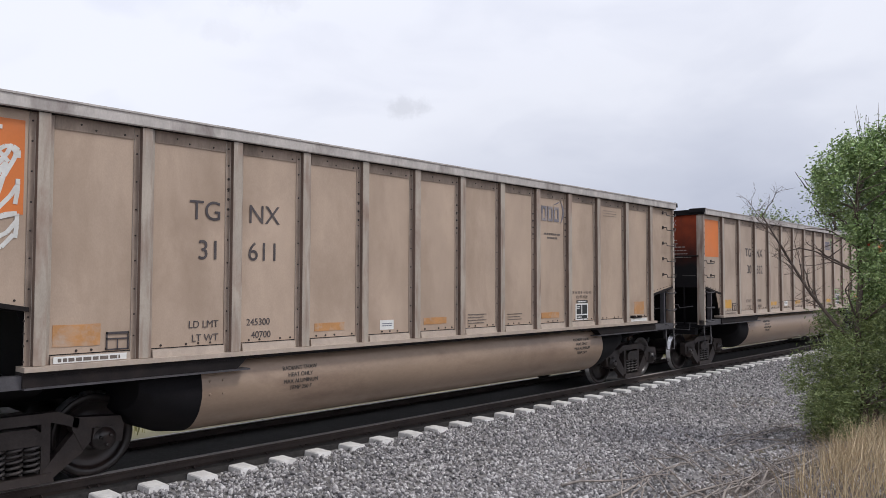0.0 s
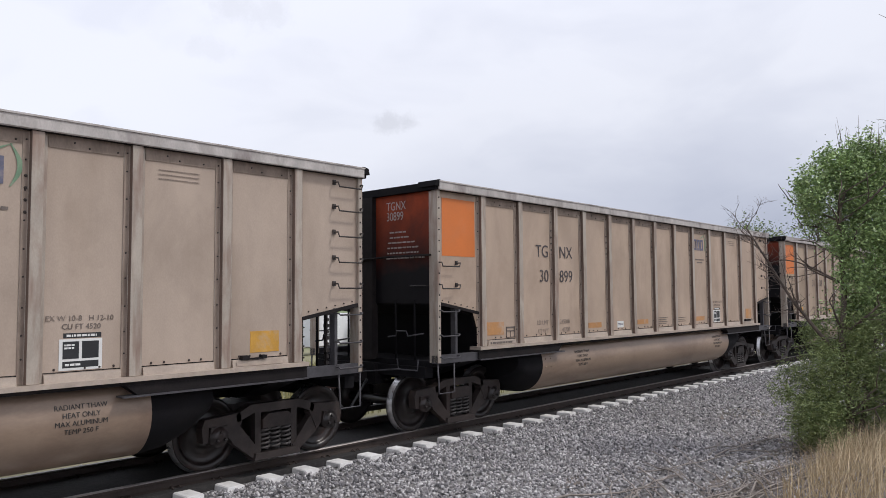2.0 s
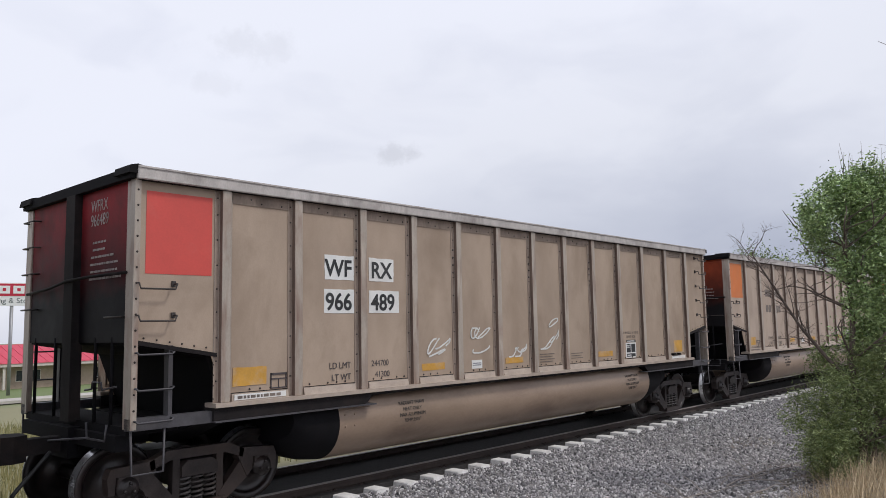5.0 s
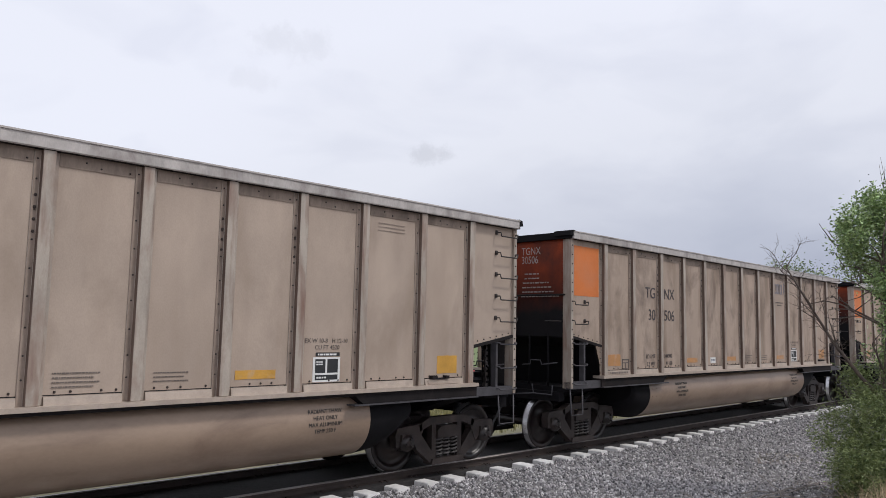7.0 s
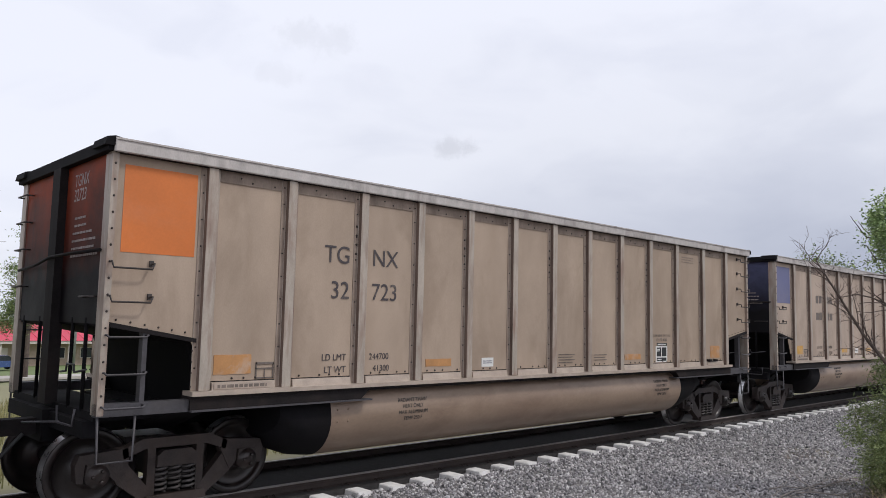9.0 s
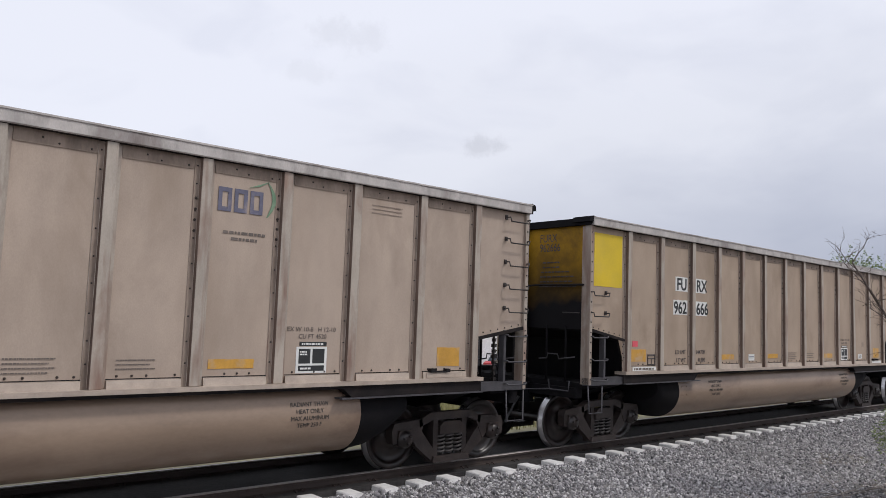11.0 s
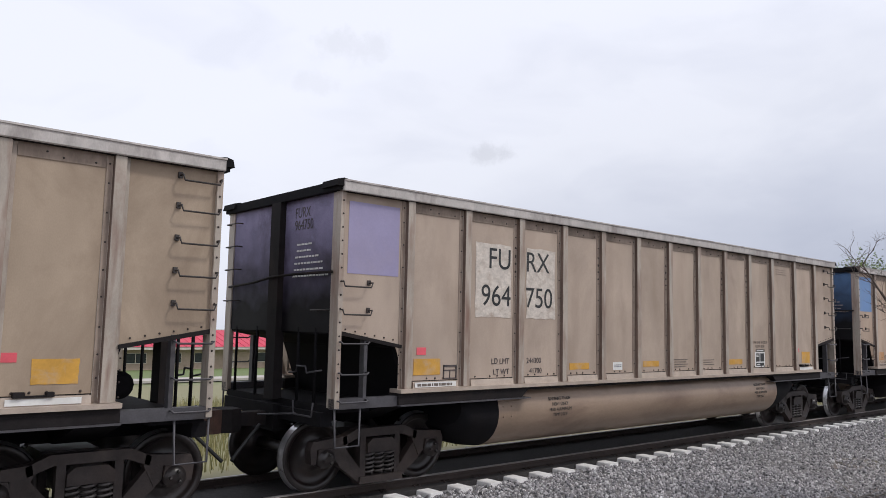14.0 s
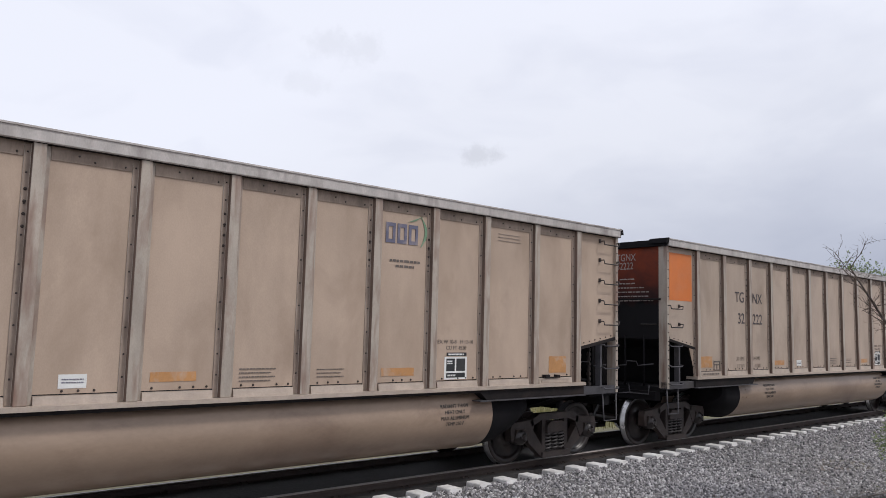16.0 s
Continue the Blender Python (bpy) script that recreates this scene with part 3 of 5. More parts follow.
def side_panel(u0, u1, s):
    bm = bmesh.new()
    nx, nz = 6, 10
    grid = []
    for j in range(nz + 1):
        row = []
        for i in range(nx + 1):
            a, b = i / nx, j / nz
            u, z = u0 + (u1 - u0) * a, 1.40 + (3.80 - 1.40) * b
            dent = 0.003 * noise.noise((u * 2.1, z * 1.7, s * 3)) + 0.002 * math.sin(math.pi * a) * math.sin(math.pi * b)
            row.append(bm.verts.new((u, s * (PANEL_Y + dent), z)))
        grid.append(row)
    back = [bm.verts.new((u, s * (PANEL_Y - 0.03), z)) for u, z in ((u0, 1.40), (u1, 1.40), (u1, 3.80), (u0, 3.80))]
    for j in range(nz):
        for i in range(nx):
            bm.faces.new((grid[j][i], grid[j][i + 1], grid[j + 1][i + 1], grid[j + 1][i])).smooth = True
    rim = [bm.faces.new(back)]
    rim.append(bm.faces.new((*grid[0], back[1], back[0])))
    rim.append(bm.faces.new((*[r[-1] for r in grid], back[2], back[1])))
    rim.append(bm.faces.new((*grid[-1][::-1], back[3], back[2])))
    rim.append(bm.faces.new((*[r[0] for r in grid[::-1]], back[0], back[3])))
    for face in rim:
        for edge in face.edges:
            edge.smooth = False
    return bm


def post_mesh(s):
    """A hat-shaped side post with its riveted flanges, at x = 0."""
    bm = bmesh.new()
    d0, d1 = s * (PANEL_Y + 0.012), s * POST_Y
    f = s * PANEL_Y
    prism(bm, [(-0.125, f), (-0.125, d0), (-0.064, d0), (-0.058, d1), (0.058, d1), (0.064, d0), (0.11, d0), (0.11, f)], 1.302, 3.788, "z")
    bmesh.ops.recalc_face_normals(bm, faces=bm.faces)
    # flanks and left flange get darker slots that hold their shade
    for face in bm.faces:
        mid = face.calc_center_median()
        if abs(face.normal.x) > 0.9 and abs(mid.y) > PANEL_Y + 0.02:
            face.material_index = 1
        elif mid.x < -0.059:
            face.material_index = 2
    return bm


def rivet(bm, x, y, z, s, r=0.013):
    v = [bm.verts.new((x + r * math.cos(k), y, z + r * math.sin(k))) for k in [math.pi * j / 3 for j in range(6)]]
    w = [bm.verts.new((x + r * 0.6 * math.cos(k), y + s * 0.012, z + r * 0.6 * math.sin(k))) for k in [math.pi * j / 3 for j in range(6)]]
    for j in range(6):
        bm.faces.new((v[j], v[(j + 1) % 6], w[(j + 1) % 6], w[j]))
    bm.faces.new(w)


def rung(bm, x0, x1, y, z, s, drop=0.06, r=0.011):
    """A drop handhold: feet on the sheet, a bar standing off below them."""
    o = s * 0.10
    tube(bm, [(x0, y, z + drop), (x0, y + o, z + drop), (x0 + 0.02, y + o, z), (x1 - 0.02, y + o, z), (x1, y + o, z + drop), (x1, y, z + drop)], r, 5)
    for x in (x0, x1):
        box(bm, x - 0.022, x + 0.022, min(y, y + s * 0.025), max(y, y + s * 0.025), z + drop - 0.03, z + drop + 0.035)


def build_truck(car, cx):
    truck = part("truck", bmesh.new(), M_TRUCK, car, "grimy three-piece freight truck", at=pose(cx, 0, RAIL_TOP))
    # its bolster is the truck's own mesh
    bm = bmesh.new()
    prism(bm, [(-0.2, 0.34), (0.2, 0.34), (0.22, 0.62), (-0.22, 0.62)], -0.98, 0.98, "y")
    box(bm, -0.3, 0.3, -0.3, 0.3, 0.6, 0.72)
    old = truck.data
    truck.data = mesh_of("truck", bm, M_TRUCK, 0.01)
    bpy.data.meshes.remove(old)
    half = 0.875
    for s in (-1, 1):
        y0, y1 = (s * 0.93, s * 1.07)
        lo, hi = min(y0, y1), max(y0, y1)
        bm = bmesh.new()
        # top member, pedestals, sloping members and spring seat
        prism(bm, [(-0.62, 0.70), (-0.40, 0.80), (0.40, 0.80), (0.62, 0.70), (0.60, 0.60), (0.36, 0.69), (-0.36, 0.69), (-0.60, 0.60)], lo, hi, "y")
        for m in (-1, 1):
            prism(bm, [(m * 0.56, 0.72), (m * 0.80, 0.70), (m * 1.06, 0.68), (m * 1.10, 0.58), (m * 1.08, 0.40), (m * 1.01, 0.40), (m * 1.00, 0.585),
                       (m * 0.75, 0.585), (m * 0.74, 0.44), (m * 0.66, 0.36), (m * 0.54, 0.60)], lo, hi, "y")
            prism(bm, [(m * 0.74, 0.50), (m * 0.66, 0.34), (m * 0.34, 0.10), (m * 0.26, 0.20), (m * 0.60, 0.60)], lo + 0.01, hi - 0.01, "y")
            prism(bm, [(m * 0.24, 0.12), (m * 0.33, 0.12), (m * 0.33, 0.74), (m * 0.24, 0.74)], lo + 0.015, hi - 0.015, "y")
        prism(bm, [(-0.36, 0.085), (0.36, 0.085), (0.34, 0.175), (-0.34, 0.175)], lo - 0.03, hi + 0.03, "y")
        part("side_frame", bm, M_TRUCK, truck, "cast steel side frame", 0.02)
        # bolster end and friction block over the springs
        bm = bmesh.new()
        prism(bm, [(-0.235, 0.48), (0.235, 0.48), (0.235, 0.60), (0.16, 0.66), (-0.16, 0.66), (-0.235, 0.60)], min(s * 0.96, s * 1.10), max(s * 0.96, s * 1.10), "y")
        part("bolster_end", bm, M_TRUCK, truck, "dull worn bolster end", 0.01)
        for i in range(3):
            bm = bmesh.new()
            cxs = (i - 1) * 0.165
            turns = [(cxs + 0.07 * math.cos(a), s * 1.02 + 0.06 * math.sin(a), 0.19 + 0.28 * a / (2 * math.pi * 5)) for a in [2 * math.pi * k / 10 for k in range(51)]]
            tube(bm, turns, 0.017, 5)
            part("spring", bm, M_SPRING, truck, "coil spring")
        for m in (-1, 1):
            bm = bmesh.new()
            prism(bm, [(m * half - 0.13, 0.47), (m * half - 0.11, 0.585), (m * half + 0.11, 0.585), (m * half + 0.13, 0.47)], min(s * 0.94, s * 1.10), max(s * 0.94, s * 1.10), "y")
            part("bearing_adapter", bm, M_TRUCK, truck, "", 0.01)
    bm = bmesh.new()
    for m in (-1, 1):
        prism(bm, [(m * 0.32, 0.30), (m * 0.40, 0.30), (m * 0.40, 0.40), (m * 0.32, 0.40)], -0.80, 0.80, "y")
        for s in (-1, 1):
            prism(bm, [(m * 0.37, 0.22), (m * 0.45, 0.25), (m * 0.43, 0.62), (m * 0.35, 0.58)], min(s * 0.70, s * 0.80), max(s * 0.70, s * 0.80), "y")
    part("brake_beam", bm, M_DARK, truck, "brake beam with brake shoes")
    for m in (-1, 1):
        part("wheelset", WHEELSET, None, truck, "pair of rust-brown steel wheels on an axle", at=pose(m * half, 0, RADIUS))
    return truck


def wheelset_mesh():
    bm = bmesh.new()
    for s in (-1, 1):
        # rim face out, tread, flange in
        prof = [(0.80, 0.09), (0.80, 0.13), (0.775, 0.16), (0.745, 0.20), (0.735, 0.34), (0.765, 0.37), (0.795, 0.385), (0.797, 0.44), (0.785, RADIUS),
                (0.71, RADIUS + 0.004), (0.695, RADIUS + 0.028), (0.672, RADIUS + 0.02), (0.66, 0.385), (0.70, 0.36), (0.715, 0.2), (0.67, 0.16), (0.66, 0.09)]
        slots = [0] * 16
        for k in (8, 9):
            slots[k] = 1
        lathe(bm, [(s * a, r) for a, r in prof], (0, 0, 0), "y", 36, slots)
        lathe(bm, [(s * 0.79, 0.085), (s * 0.93, 0.085), (s * 0.93, 0.125), (s * 1.10, 0.125), (s * 1.105, 0.105), (s * 1.135, 0.10), (s * 1.14, 0.03)], (0, 0, 0), "y", 18)
        for k in range(3):
            a = 2 * math.pi * k / 3
            lathe(bm, [(s * 1.135, 0.022), (s * 1.165, 0.02), (s * 1.166, 0.004)], (0.062 * math.cos(a), 0, 0.062 * math.sin(a)), "y", 6)
    lathe(bm, [(-0.67, 0.085), (-0.3, 0.078), (0.3, 0.078), (0.67, 0.085)], (0, 0, 0), "y", 14)
    return mesh_of("wheelset", bm, [M_WHEEL, M_TREAD])


WHEELSET = wheelset_mesh()


def tub_y(z):
    """Half-width of the tub at a height: widest low down, drawn in a little towards the sill."""
    if z > 0.88:
        return 1.52 - 0.09 * ((z - 0.88) / 0.329) ** 1.5
    return 0.92 + 0.60 * math.sqrt(max(0.0, 1 - ((0.88 - z) / 0.535) ** 2))


def build_car():
    car = thing("coal_car", "weathered aluminium coal gondola", "freight car", "cars of the coal train")
    # sides
    joints = [0.06, *POSTS, LENGTH - 0.06]
    for s in (-1, 1):
        for k in range(1, len(joints) - 2):
            part("side_panel", side_panel(joints[k], joints[k + 1], s), M_SIDE, car)
        for end in (0, 1):
            # corner panel with its sloping lower edge
            bm = bmesh.new()
            pts = [(0.05, 2.04), (1.113, 1.86), (1.113, 3.80), (0.05, 3.80)]
            pts = [((LENGTH - u) if end else u, z) for u, z in pts]
            prism(bm, pts, min(s * PANEL_Y, s * (PANEL_Y - 0.03)), max(s * PANEL_Y, s * (PANEL_Y - 0.03)), "y")
            part("corner_panel", bm, M_SIDE, car, "corner panel with a sloping lower edge")
            bm = bmesh.new()
            prism(bm, [(0.03, 2.00), (1.02, 1.83), (1.02, 1.875), (0.03, 2.05)] if not end else
                  [(LENGTH - 0.03, 2.00), (LENGTH - 1.02, 1.83), (LENGTH - 1.02, 1.875), (LENGTH - 0.03, 2.05)],
                  min(s * (PANEL_Y + 0.001), s * (PANEL_Y + 0.035)), max(s * (PANEL_Y + 0.001), s * (PANEL_Y + 0.035)), "y")
            part("edge_angle", bm, M_DARK, car)
        post = mesh_of("side_post", post_mesh(s), [M_POST, M_FLANKSHADE, M_BAND], 0.004)
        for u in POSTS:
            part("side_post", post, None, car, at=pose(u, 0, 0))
        bm = bmesh.new()
        y0, y1 = sorted((s * 1.44, s * 1.64))
        box(bm, 0.0, LENGTH, y0, y1, 3.79, 3.93)
        # downward faces take the dark slot: shade under the rail, painted on
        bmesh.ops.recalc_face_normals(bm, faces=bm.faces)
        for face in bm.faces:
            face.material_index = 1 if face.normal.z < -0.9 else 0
        part("top_rail", bm, [M_CHORD, M_DARK], car, "scratched pale top rail with shade painted on its underside", 0.012)
        # bead along the upper outer edge
        bm = bmesh.new()
        box(bm, 0.0, LENGTH, *sorted((s * 1.60, s * 1.652)), 3.918, 3.938)
        part("rail_bead", bm, M_CHORD, car, "", 0.004)
        # band under the rail: the overhang's shade is in its darker colour
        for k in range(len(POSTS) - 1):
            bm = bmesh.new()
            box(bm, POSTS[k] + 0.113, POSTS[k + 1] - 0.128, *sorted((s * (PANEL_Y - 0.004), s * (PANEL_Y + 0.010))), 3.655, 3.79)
            part("top_flange", bm, M_BAND, car, "grimy riveted flange under the top rail, its shade painted in", 0.003)
        # bottom sill lip, side sill behind it, and pale strips between the posts
        bm = bmesh.new()
        box(bm, 0.97, LENGTH - 0.97, *sorted((s * 1.40, s * 1.645)), 1.25, 1.30)
        part("sill_lip", bm, M_STRIP, car, "pale projecting bottom lip", 0.008)
        bm = bmesh.new()
        box(bm, 0.97, LENGTH - 0.97, *sorted((s * 1.38, s * 1.60)), 1.21, 1.25)
        for ua, ub, uc in ((0.97, 3.30, 3.42), (LENGTH - 0.97, LENGTH - 3.22, LENGTH - 3.36)):
            prism(bm, [(ua, 1.10), (ub, 1.10), (uc, 1.209), (ua, 1.209)], *sorted((s * 1.38, s * 1.60)), "y")
        part("side_sill", bm, M_DARK, car, "dark side sill, deeper over the trucks")
        for ua, ub in ((0.97, 3.45), (LENGTH - 3.4, LENGTH - 0.97)):
            bm = bmesh.new()
            box(bm, ua, ub, *sorted((s * 1.38, s * 1.645)), 1.083, 1.10)
            part("sill_flange", bm, M_GREY, car, "thin worn lower flange")
        for k in range(len(POSTS) - 1):
            bm = bmesh.new()
            u0, u1 = POSTS[k] + 0.115, POSTS[k + 1] - 0.13
            prism(bm, [(s * 1.48, 1.30), (s * 1.576, 1.30), (s * 1.562, 1.385), (s * 1.48, 1.385)], u0, u1, "x")
            part("sill_strip", bm, M_STRIP, car)
        bm = bmesh.new()
        yp = s * (PANEL_Y + 0.012)
        for k, u in enumerate(POSTS):
            for z in (1.55, 1.78, 2.05, 2.35, 2.62, 2.9, 3.2, 3.5, 3.7):
                rivet(bm, u - 0.092, yp, z, s, 0.011)
            if k in (2, 4, 6, 8, 9):
                for z in (2.98, 3.1, 3.22, 3.34):
                    rivet(bm, u - 0.09, yp, z, s, 0.018)
            if k < 12:
                for j in range(5):
                    if (j * 3 + k * 5) % 4:
                        rivet(bm, u + 0.22 + j * 0.15, s * (PANEL_Y + 0.002), 1.425, s, 0.015)
                    if (j * 7 + k * 3) % 3:
                        rivet(bm, u + 0.22 + j * 0.15, s * (PANEL_Y + 0.009), 3.69 + 0.04 * (j % 2), s, 0.012)
        for end in (0, 1):
            for j in range(6):
                u = 0.15 + j * 0.15
                rivet(bm, LENGTH - u if end else u, s * PANEL_Y, 2.09 - u * 0.165, s, 0.013)
            for z in (1.5, 1.62, 1.74, 1.35):
                rivet(bm, LENGTH - 0.985 if end else 0.985, s * (PANEL_Y + 0.012), z, s, 0.012)
            for z in np.arange(1.3, 3.75, 0.17):
                rivet(bm, LENGTH - 0.036 if end else 0.036, s * (PANEL_Y + 0.045), z, s, 0.014)
        tagged(part("rivets", bm, M_RIVET, car), kind="stuff")
        # corner posts, ladders, stirrup steps
        for end in (0, 1):
            flip = (lambda u: LENGTH - u) if end else (lambda u: u)
            bm = bmesh.new()
            box(bm, *sorted((flip(0.0), flip(0.068))), *sorted((s * 1.40, s * (PANEL_Y + 0.045))), 1.10, 3.79)
            part("corner_post", bm, M_POST, car, "riveted pale corner post", 0.006)
            bm = bmesh.new()
            box(bm, *sorted((flip(0.43), flip(0.48))), *sorted((s * 1.46, s * 1.56)), 1.10, 1.98)
            part("ladder_post", bm, M_GREY, car, "", 0.004)
            upper = (2.25, 2.60) if end == 0 else (2.25, 2.60, 2.95, 3.30, 3.63)
            for z in upper:
                bm = bmesh.new()
                rung(bm, *sorted((flip(0.04), flip(0.48))), s * PANEL_Y, z, s)
                part("ladder_rung", bm, M_RUNG, car)
            for z in (1.89, 1.51, 1.17):
                bm = bmesh.new()
                rung(bm, *sorted((flip(0.04), flip(0.46))), s * 1.53, z, s, 0.02, 0.012)
                part("ladder_rung", bm, M_GREY, car)
            bm = bmesh.new()
            tube(bm, [(flip(0.40), s * 1.55, 1.10), (flip(0.385), s * 1.57, 0.63), (flip(0.03), s * 1.57, 0.63), (flip(0.02), s * 1.55, 1.10)], 0.014, 6)
            part("stirrup_step", bm, M_GREY, car, "thin steel stirrup step")
            # side of the end platform
            bm = bmesh.new()
            box(bm, *sorted((flip(0.0), flip(0.97))), *sorted((s * 1.44, s * 1.57)), 1.085, 1.215)
            part("platform_sill", bm, M_GREY, car, "grey platform sill", 0.008)
    # ends
    for end in (0, 1):
        flip = (lambda u: LENGTH - u) if end else (lambda u: u)
        bm = bmesh.new()
        box(bm, *sorted((flip(-0.06), flip(0.12))), -1.60, 1.60, 3.80, 3.92)
        for s in (-1, 1):
            prism(bm, [(flip(-0.10), 3.85), (flip(0.10), 3.85), (flip(0.12), 3.935), (flip(0.0), 3.955), (flip(-0.08), 3.935)], *sorted((s * 1.25, s * 1.63)), "y")
        part("end_rail", bm, M_BLACK, car, "black end rail with capped corners", 0.015)
        bm = bmesh.new()
        box(bm, *sorted((flip(-0.07), flip(0.06))), -0.16, 0.10, 1.10, 3.80)
        part("end_post", bm, M_DARK, car, "dark vertical end post", 0.02)
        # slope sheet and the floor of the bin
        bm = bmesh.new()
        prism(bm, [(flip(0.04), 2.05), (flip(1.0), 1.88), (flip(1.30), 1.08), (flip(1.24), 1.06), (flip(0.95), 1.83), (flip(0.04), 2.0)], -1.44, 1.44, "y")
        part("slope_sheet", bm, M_BLACK, car, "black floor sheet over the truck, bent down into a bulkhead")
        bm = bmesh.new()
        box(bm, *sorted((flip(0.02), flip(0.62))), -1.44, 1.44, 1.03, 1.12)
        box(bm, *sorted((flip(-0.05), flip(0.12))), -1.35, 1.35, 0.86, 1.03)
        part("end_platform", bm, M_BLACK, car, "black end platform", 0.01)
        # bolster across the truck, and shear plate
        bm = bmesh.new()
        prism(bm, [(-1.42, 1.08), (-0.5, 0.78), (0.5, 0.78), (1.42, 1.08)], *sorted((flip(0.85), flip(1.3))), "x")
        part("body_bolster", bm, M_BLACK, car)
        # end handholds and uncoupling lever
        for y, z in ((1.15, 3.62), (1.15, 3.27), (1.15, 2.92), (1.15, 2.45), (-1.35, 2.3)):
            bm = bmesh.new()
            x, o = flip(0.02), -0.09 if not end else 0.09
            tube(bm, [(x, y, z), (x + o, y, z), (x + o, y + 0.36 if y > 0 else y - 0.0 + 0.3, z), (x, y + 0.36 if y > 0 else y + 0.3, z)], 0.011, 5)
            part("end_handhold", bm, M_RUNG, car)
        for y in (-1.05, -0.62, 0.55, 1.2):
            bm = bmesh.new()
            tube(bm, [(flip(0.03), y, 1.1), (flip(0.03), y, 2.08)], 0.02, 6)
            part("stanchion", bm, M_BLACK, car)
        bm = bmesh.new()
        tube(bm, [(flip(-0.02), -1.45, 2.78), (flip(-0.05), -0.6, 2.78), (flip(-0.09), -0.03, 2.76), (flip(-0.05), 0.6, 2.70), (flip(-0.02), 1.45, 2.66)], 0.018, 6)
        part("brake_pipe", bm, M_DARK, car, "thin pipe across the end sheet")
        bm = bmesh.new()
        x = flip(-0.03)
        tube(bm, [(x, -1.30, 1.55), (x, -0.95, 1.50), (x, -0.92, 1.58), (x, -0.70, 1.58), (x, -0.68, 1.50), (x, -0.5, 1.48)], 0.012, 5)
        tube(bm, [(flip(-0.1), -1.25, 1.15), (flip(-0.12), -1.25, 0.98), (flip(-0.14), -0.85, 0.98), (flip(-0.14), -0.82, 1.15)], 0.013, 5)
        tube(bm, [(flip(-0.14), -0.9, 0.99), (flip(-0.3), -0.2, 0.92)], 0.013, 5)
        part("uncoupling_lever", bm, M_GREY, car)
        # coupler
        bm = bmesh.new()
        box(bm, *sorted((flip(-0.55), flip(0.3))), -0.09, 0.09, 0.76, 0.94)
        prism(bm, [(flip(-0.50), -0.13), (flip(-0.66), -0.20), (flip(-0.80), -0.15), (flip(-0.775), 0.02), (flip(-0.70), 0.06), (flip(-0.80), 0.12), (flip(-0.78), 0.20), (flip(-0.62), 0.20), (flip(-0.50), 0.12)], 0.70, 1.0, "z")
        part("coupler", bm, M_RUST if end else M_DARK, car, "rust-brown knuckle coupler" if end else "dark knuckle coupler", 0.012)
        bm = bmesh.new()
        box(bm, *sorted((flip(-0.12), flip(0.1))), -0.28, 0.28, 0.70, 1.05)
        part("striker", bm, M_BLACK, car, "", 0.01)
        bm = bmesh.new()
        tube(bm, [(flip(-0.3 - 0.42 * math.sin(a)), -0.28 - 0.06 * a, 0.80 - 0.42 * math.sin(a) * (1 if a < 1.6 else 1)) for a in [k * 0.3 for k in range(6)]], 0.024, 7)
        part("air_hose", bm, M_HOSE, car, "black rubber air hose")
    bm = bmesh.new()
    lathe(bm, [(-0.95, 0.06), (-0.95, 0.15), (-0.55, 0.16), (-0.5, 0.10), (-0.2, 0.06)], (LENGTH - 0.78, 0, 1.42), "y", 16)
    part("brake_cylinder", bm, M_BLACK, car, "black brake cylinder")
    bm = bmesh.new()
    tube(bm, [(LENGTH - 0.33, -1.2, 1.95), (LENGTH - 0.34, -1.21, 1.6), (LENGTH - 0.33, -1.2, 1.15)], 0.022, 6)
    for k in range(9):
        box(bm, LENGTH - 0.36 + 0.01 * (k % 2), LENGTH - 0.30 - 0.01 * (k % 2), -1.235, -1.175, 1.2 + k * 0.085, 1.25 + k * 0.085)
    part("brake_chain", bm, M_RUNG, car, "hanging brake chain")
    # centre sill, and the two-lobed tub hanging below the sills
    bm = bmesh.new()
    box(bm, 0.0, LENGTH, -0.30, 0.30, 0.78, 1.05)
    part("centre_sill", bm, M_BLACK, car, "black centre sill", 0.01)
    section = [(tub_y(z), z) for z in (1.209, 1.12, 1.04, 0.96)]
    for k in range(0, 11):
        a = math.radians(9 * k)
        section.append((0.92 + 0.60 * math.cos(a), 0.88 - 0.535 * math.sin(a)))
    section += [(0.55, 0.353), (0.38, 0.58), (0.34, 1.10)]
    for s in (-1, 1):
        bm = bmesh.new()
        rings = []
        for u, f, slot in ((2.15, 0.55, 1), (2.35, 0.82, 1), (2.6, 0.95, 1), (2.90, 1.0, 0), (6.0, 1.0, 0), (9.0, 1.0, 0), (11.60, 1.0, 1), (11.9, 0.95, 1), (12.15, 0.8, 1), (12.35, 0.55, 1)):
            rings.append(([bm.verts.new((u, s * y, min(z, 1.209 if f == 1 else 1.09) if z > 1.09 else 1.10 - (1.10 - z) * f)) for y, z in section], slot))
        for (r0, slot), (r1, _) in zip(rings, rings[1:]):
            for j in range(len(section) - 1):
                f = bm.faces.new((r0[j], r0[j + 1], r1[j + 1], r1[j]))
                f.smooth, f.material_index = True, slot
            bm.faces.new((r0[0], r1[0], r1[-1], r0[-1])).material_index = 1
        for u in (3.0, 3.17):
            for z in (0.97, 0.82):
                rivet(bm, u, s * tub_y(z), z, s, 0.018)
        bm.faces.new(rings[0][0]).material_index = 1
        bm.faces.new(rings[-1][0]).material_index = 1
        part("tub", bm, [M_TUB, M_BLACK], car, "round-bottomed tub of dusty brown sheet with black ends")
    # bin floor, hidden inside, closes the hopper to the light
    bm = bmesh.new()
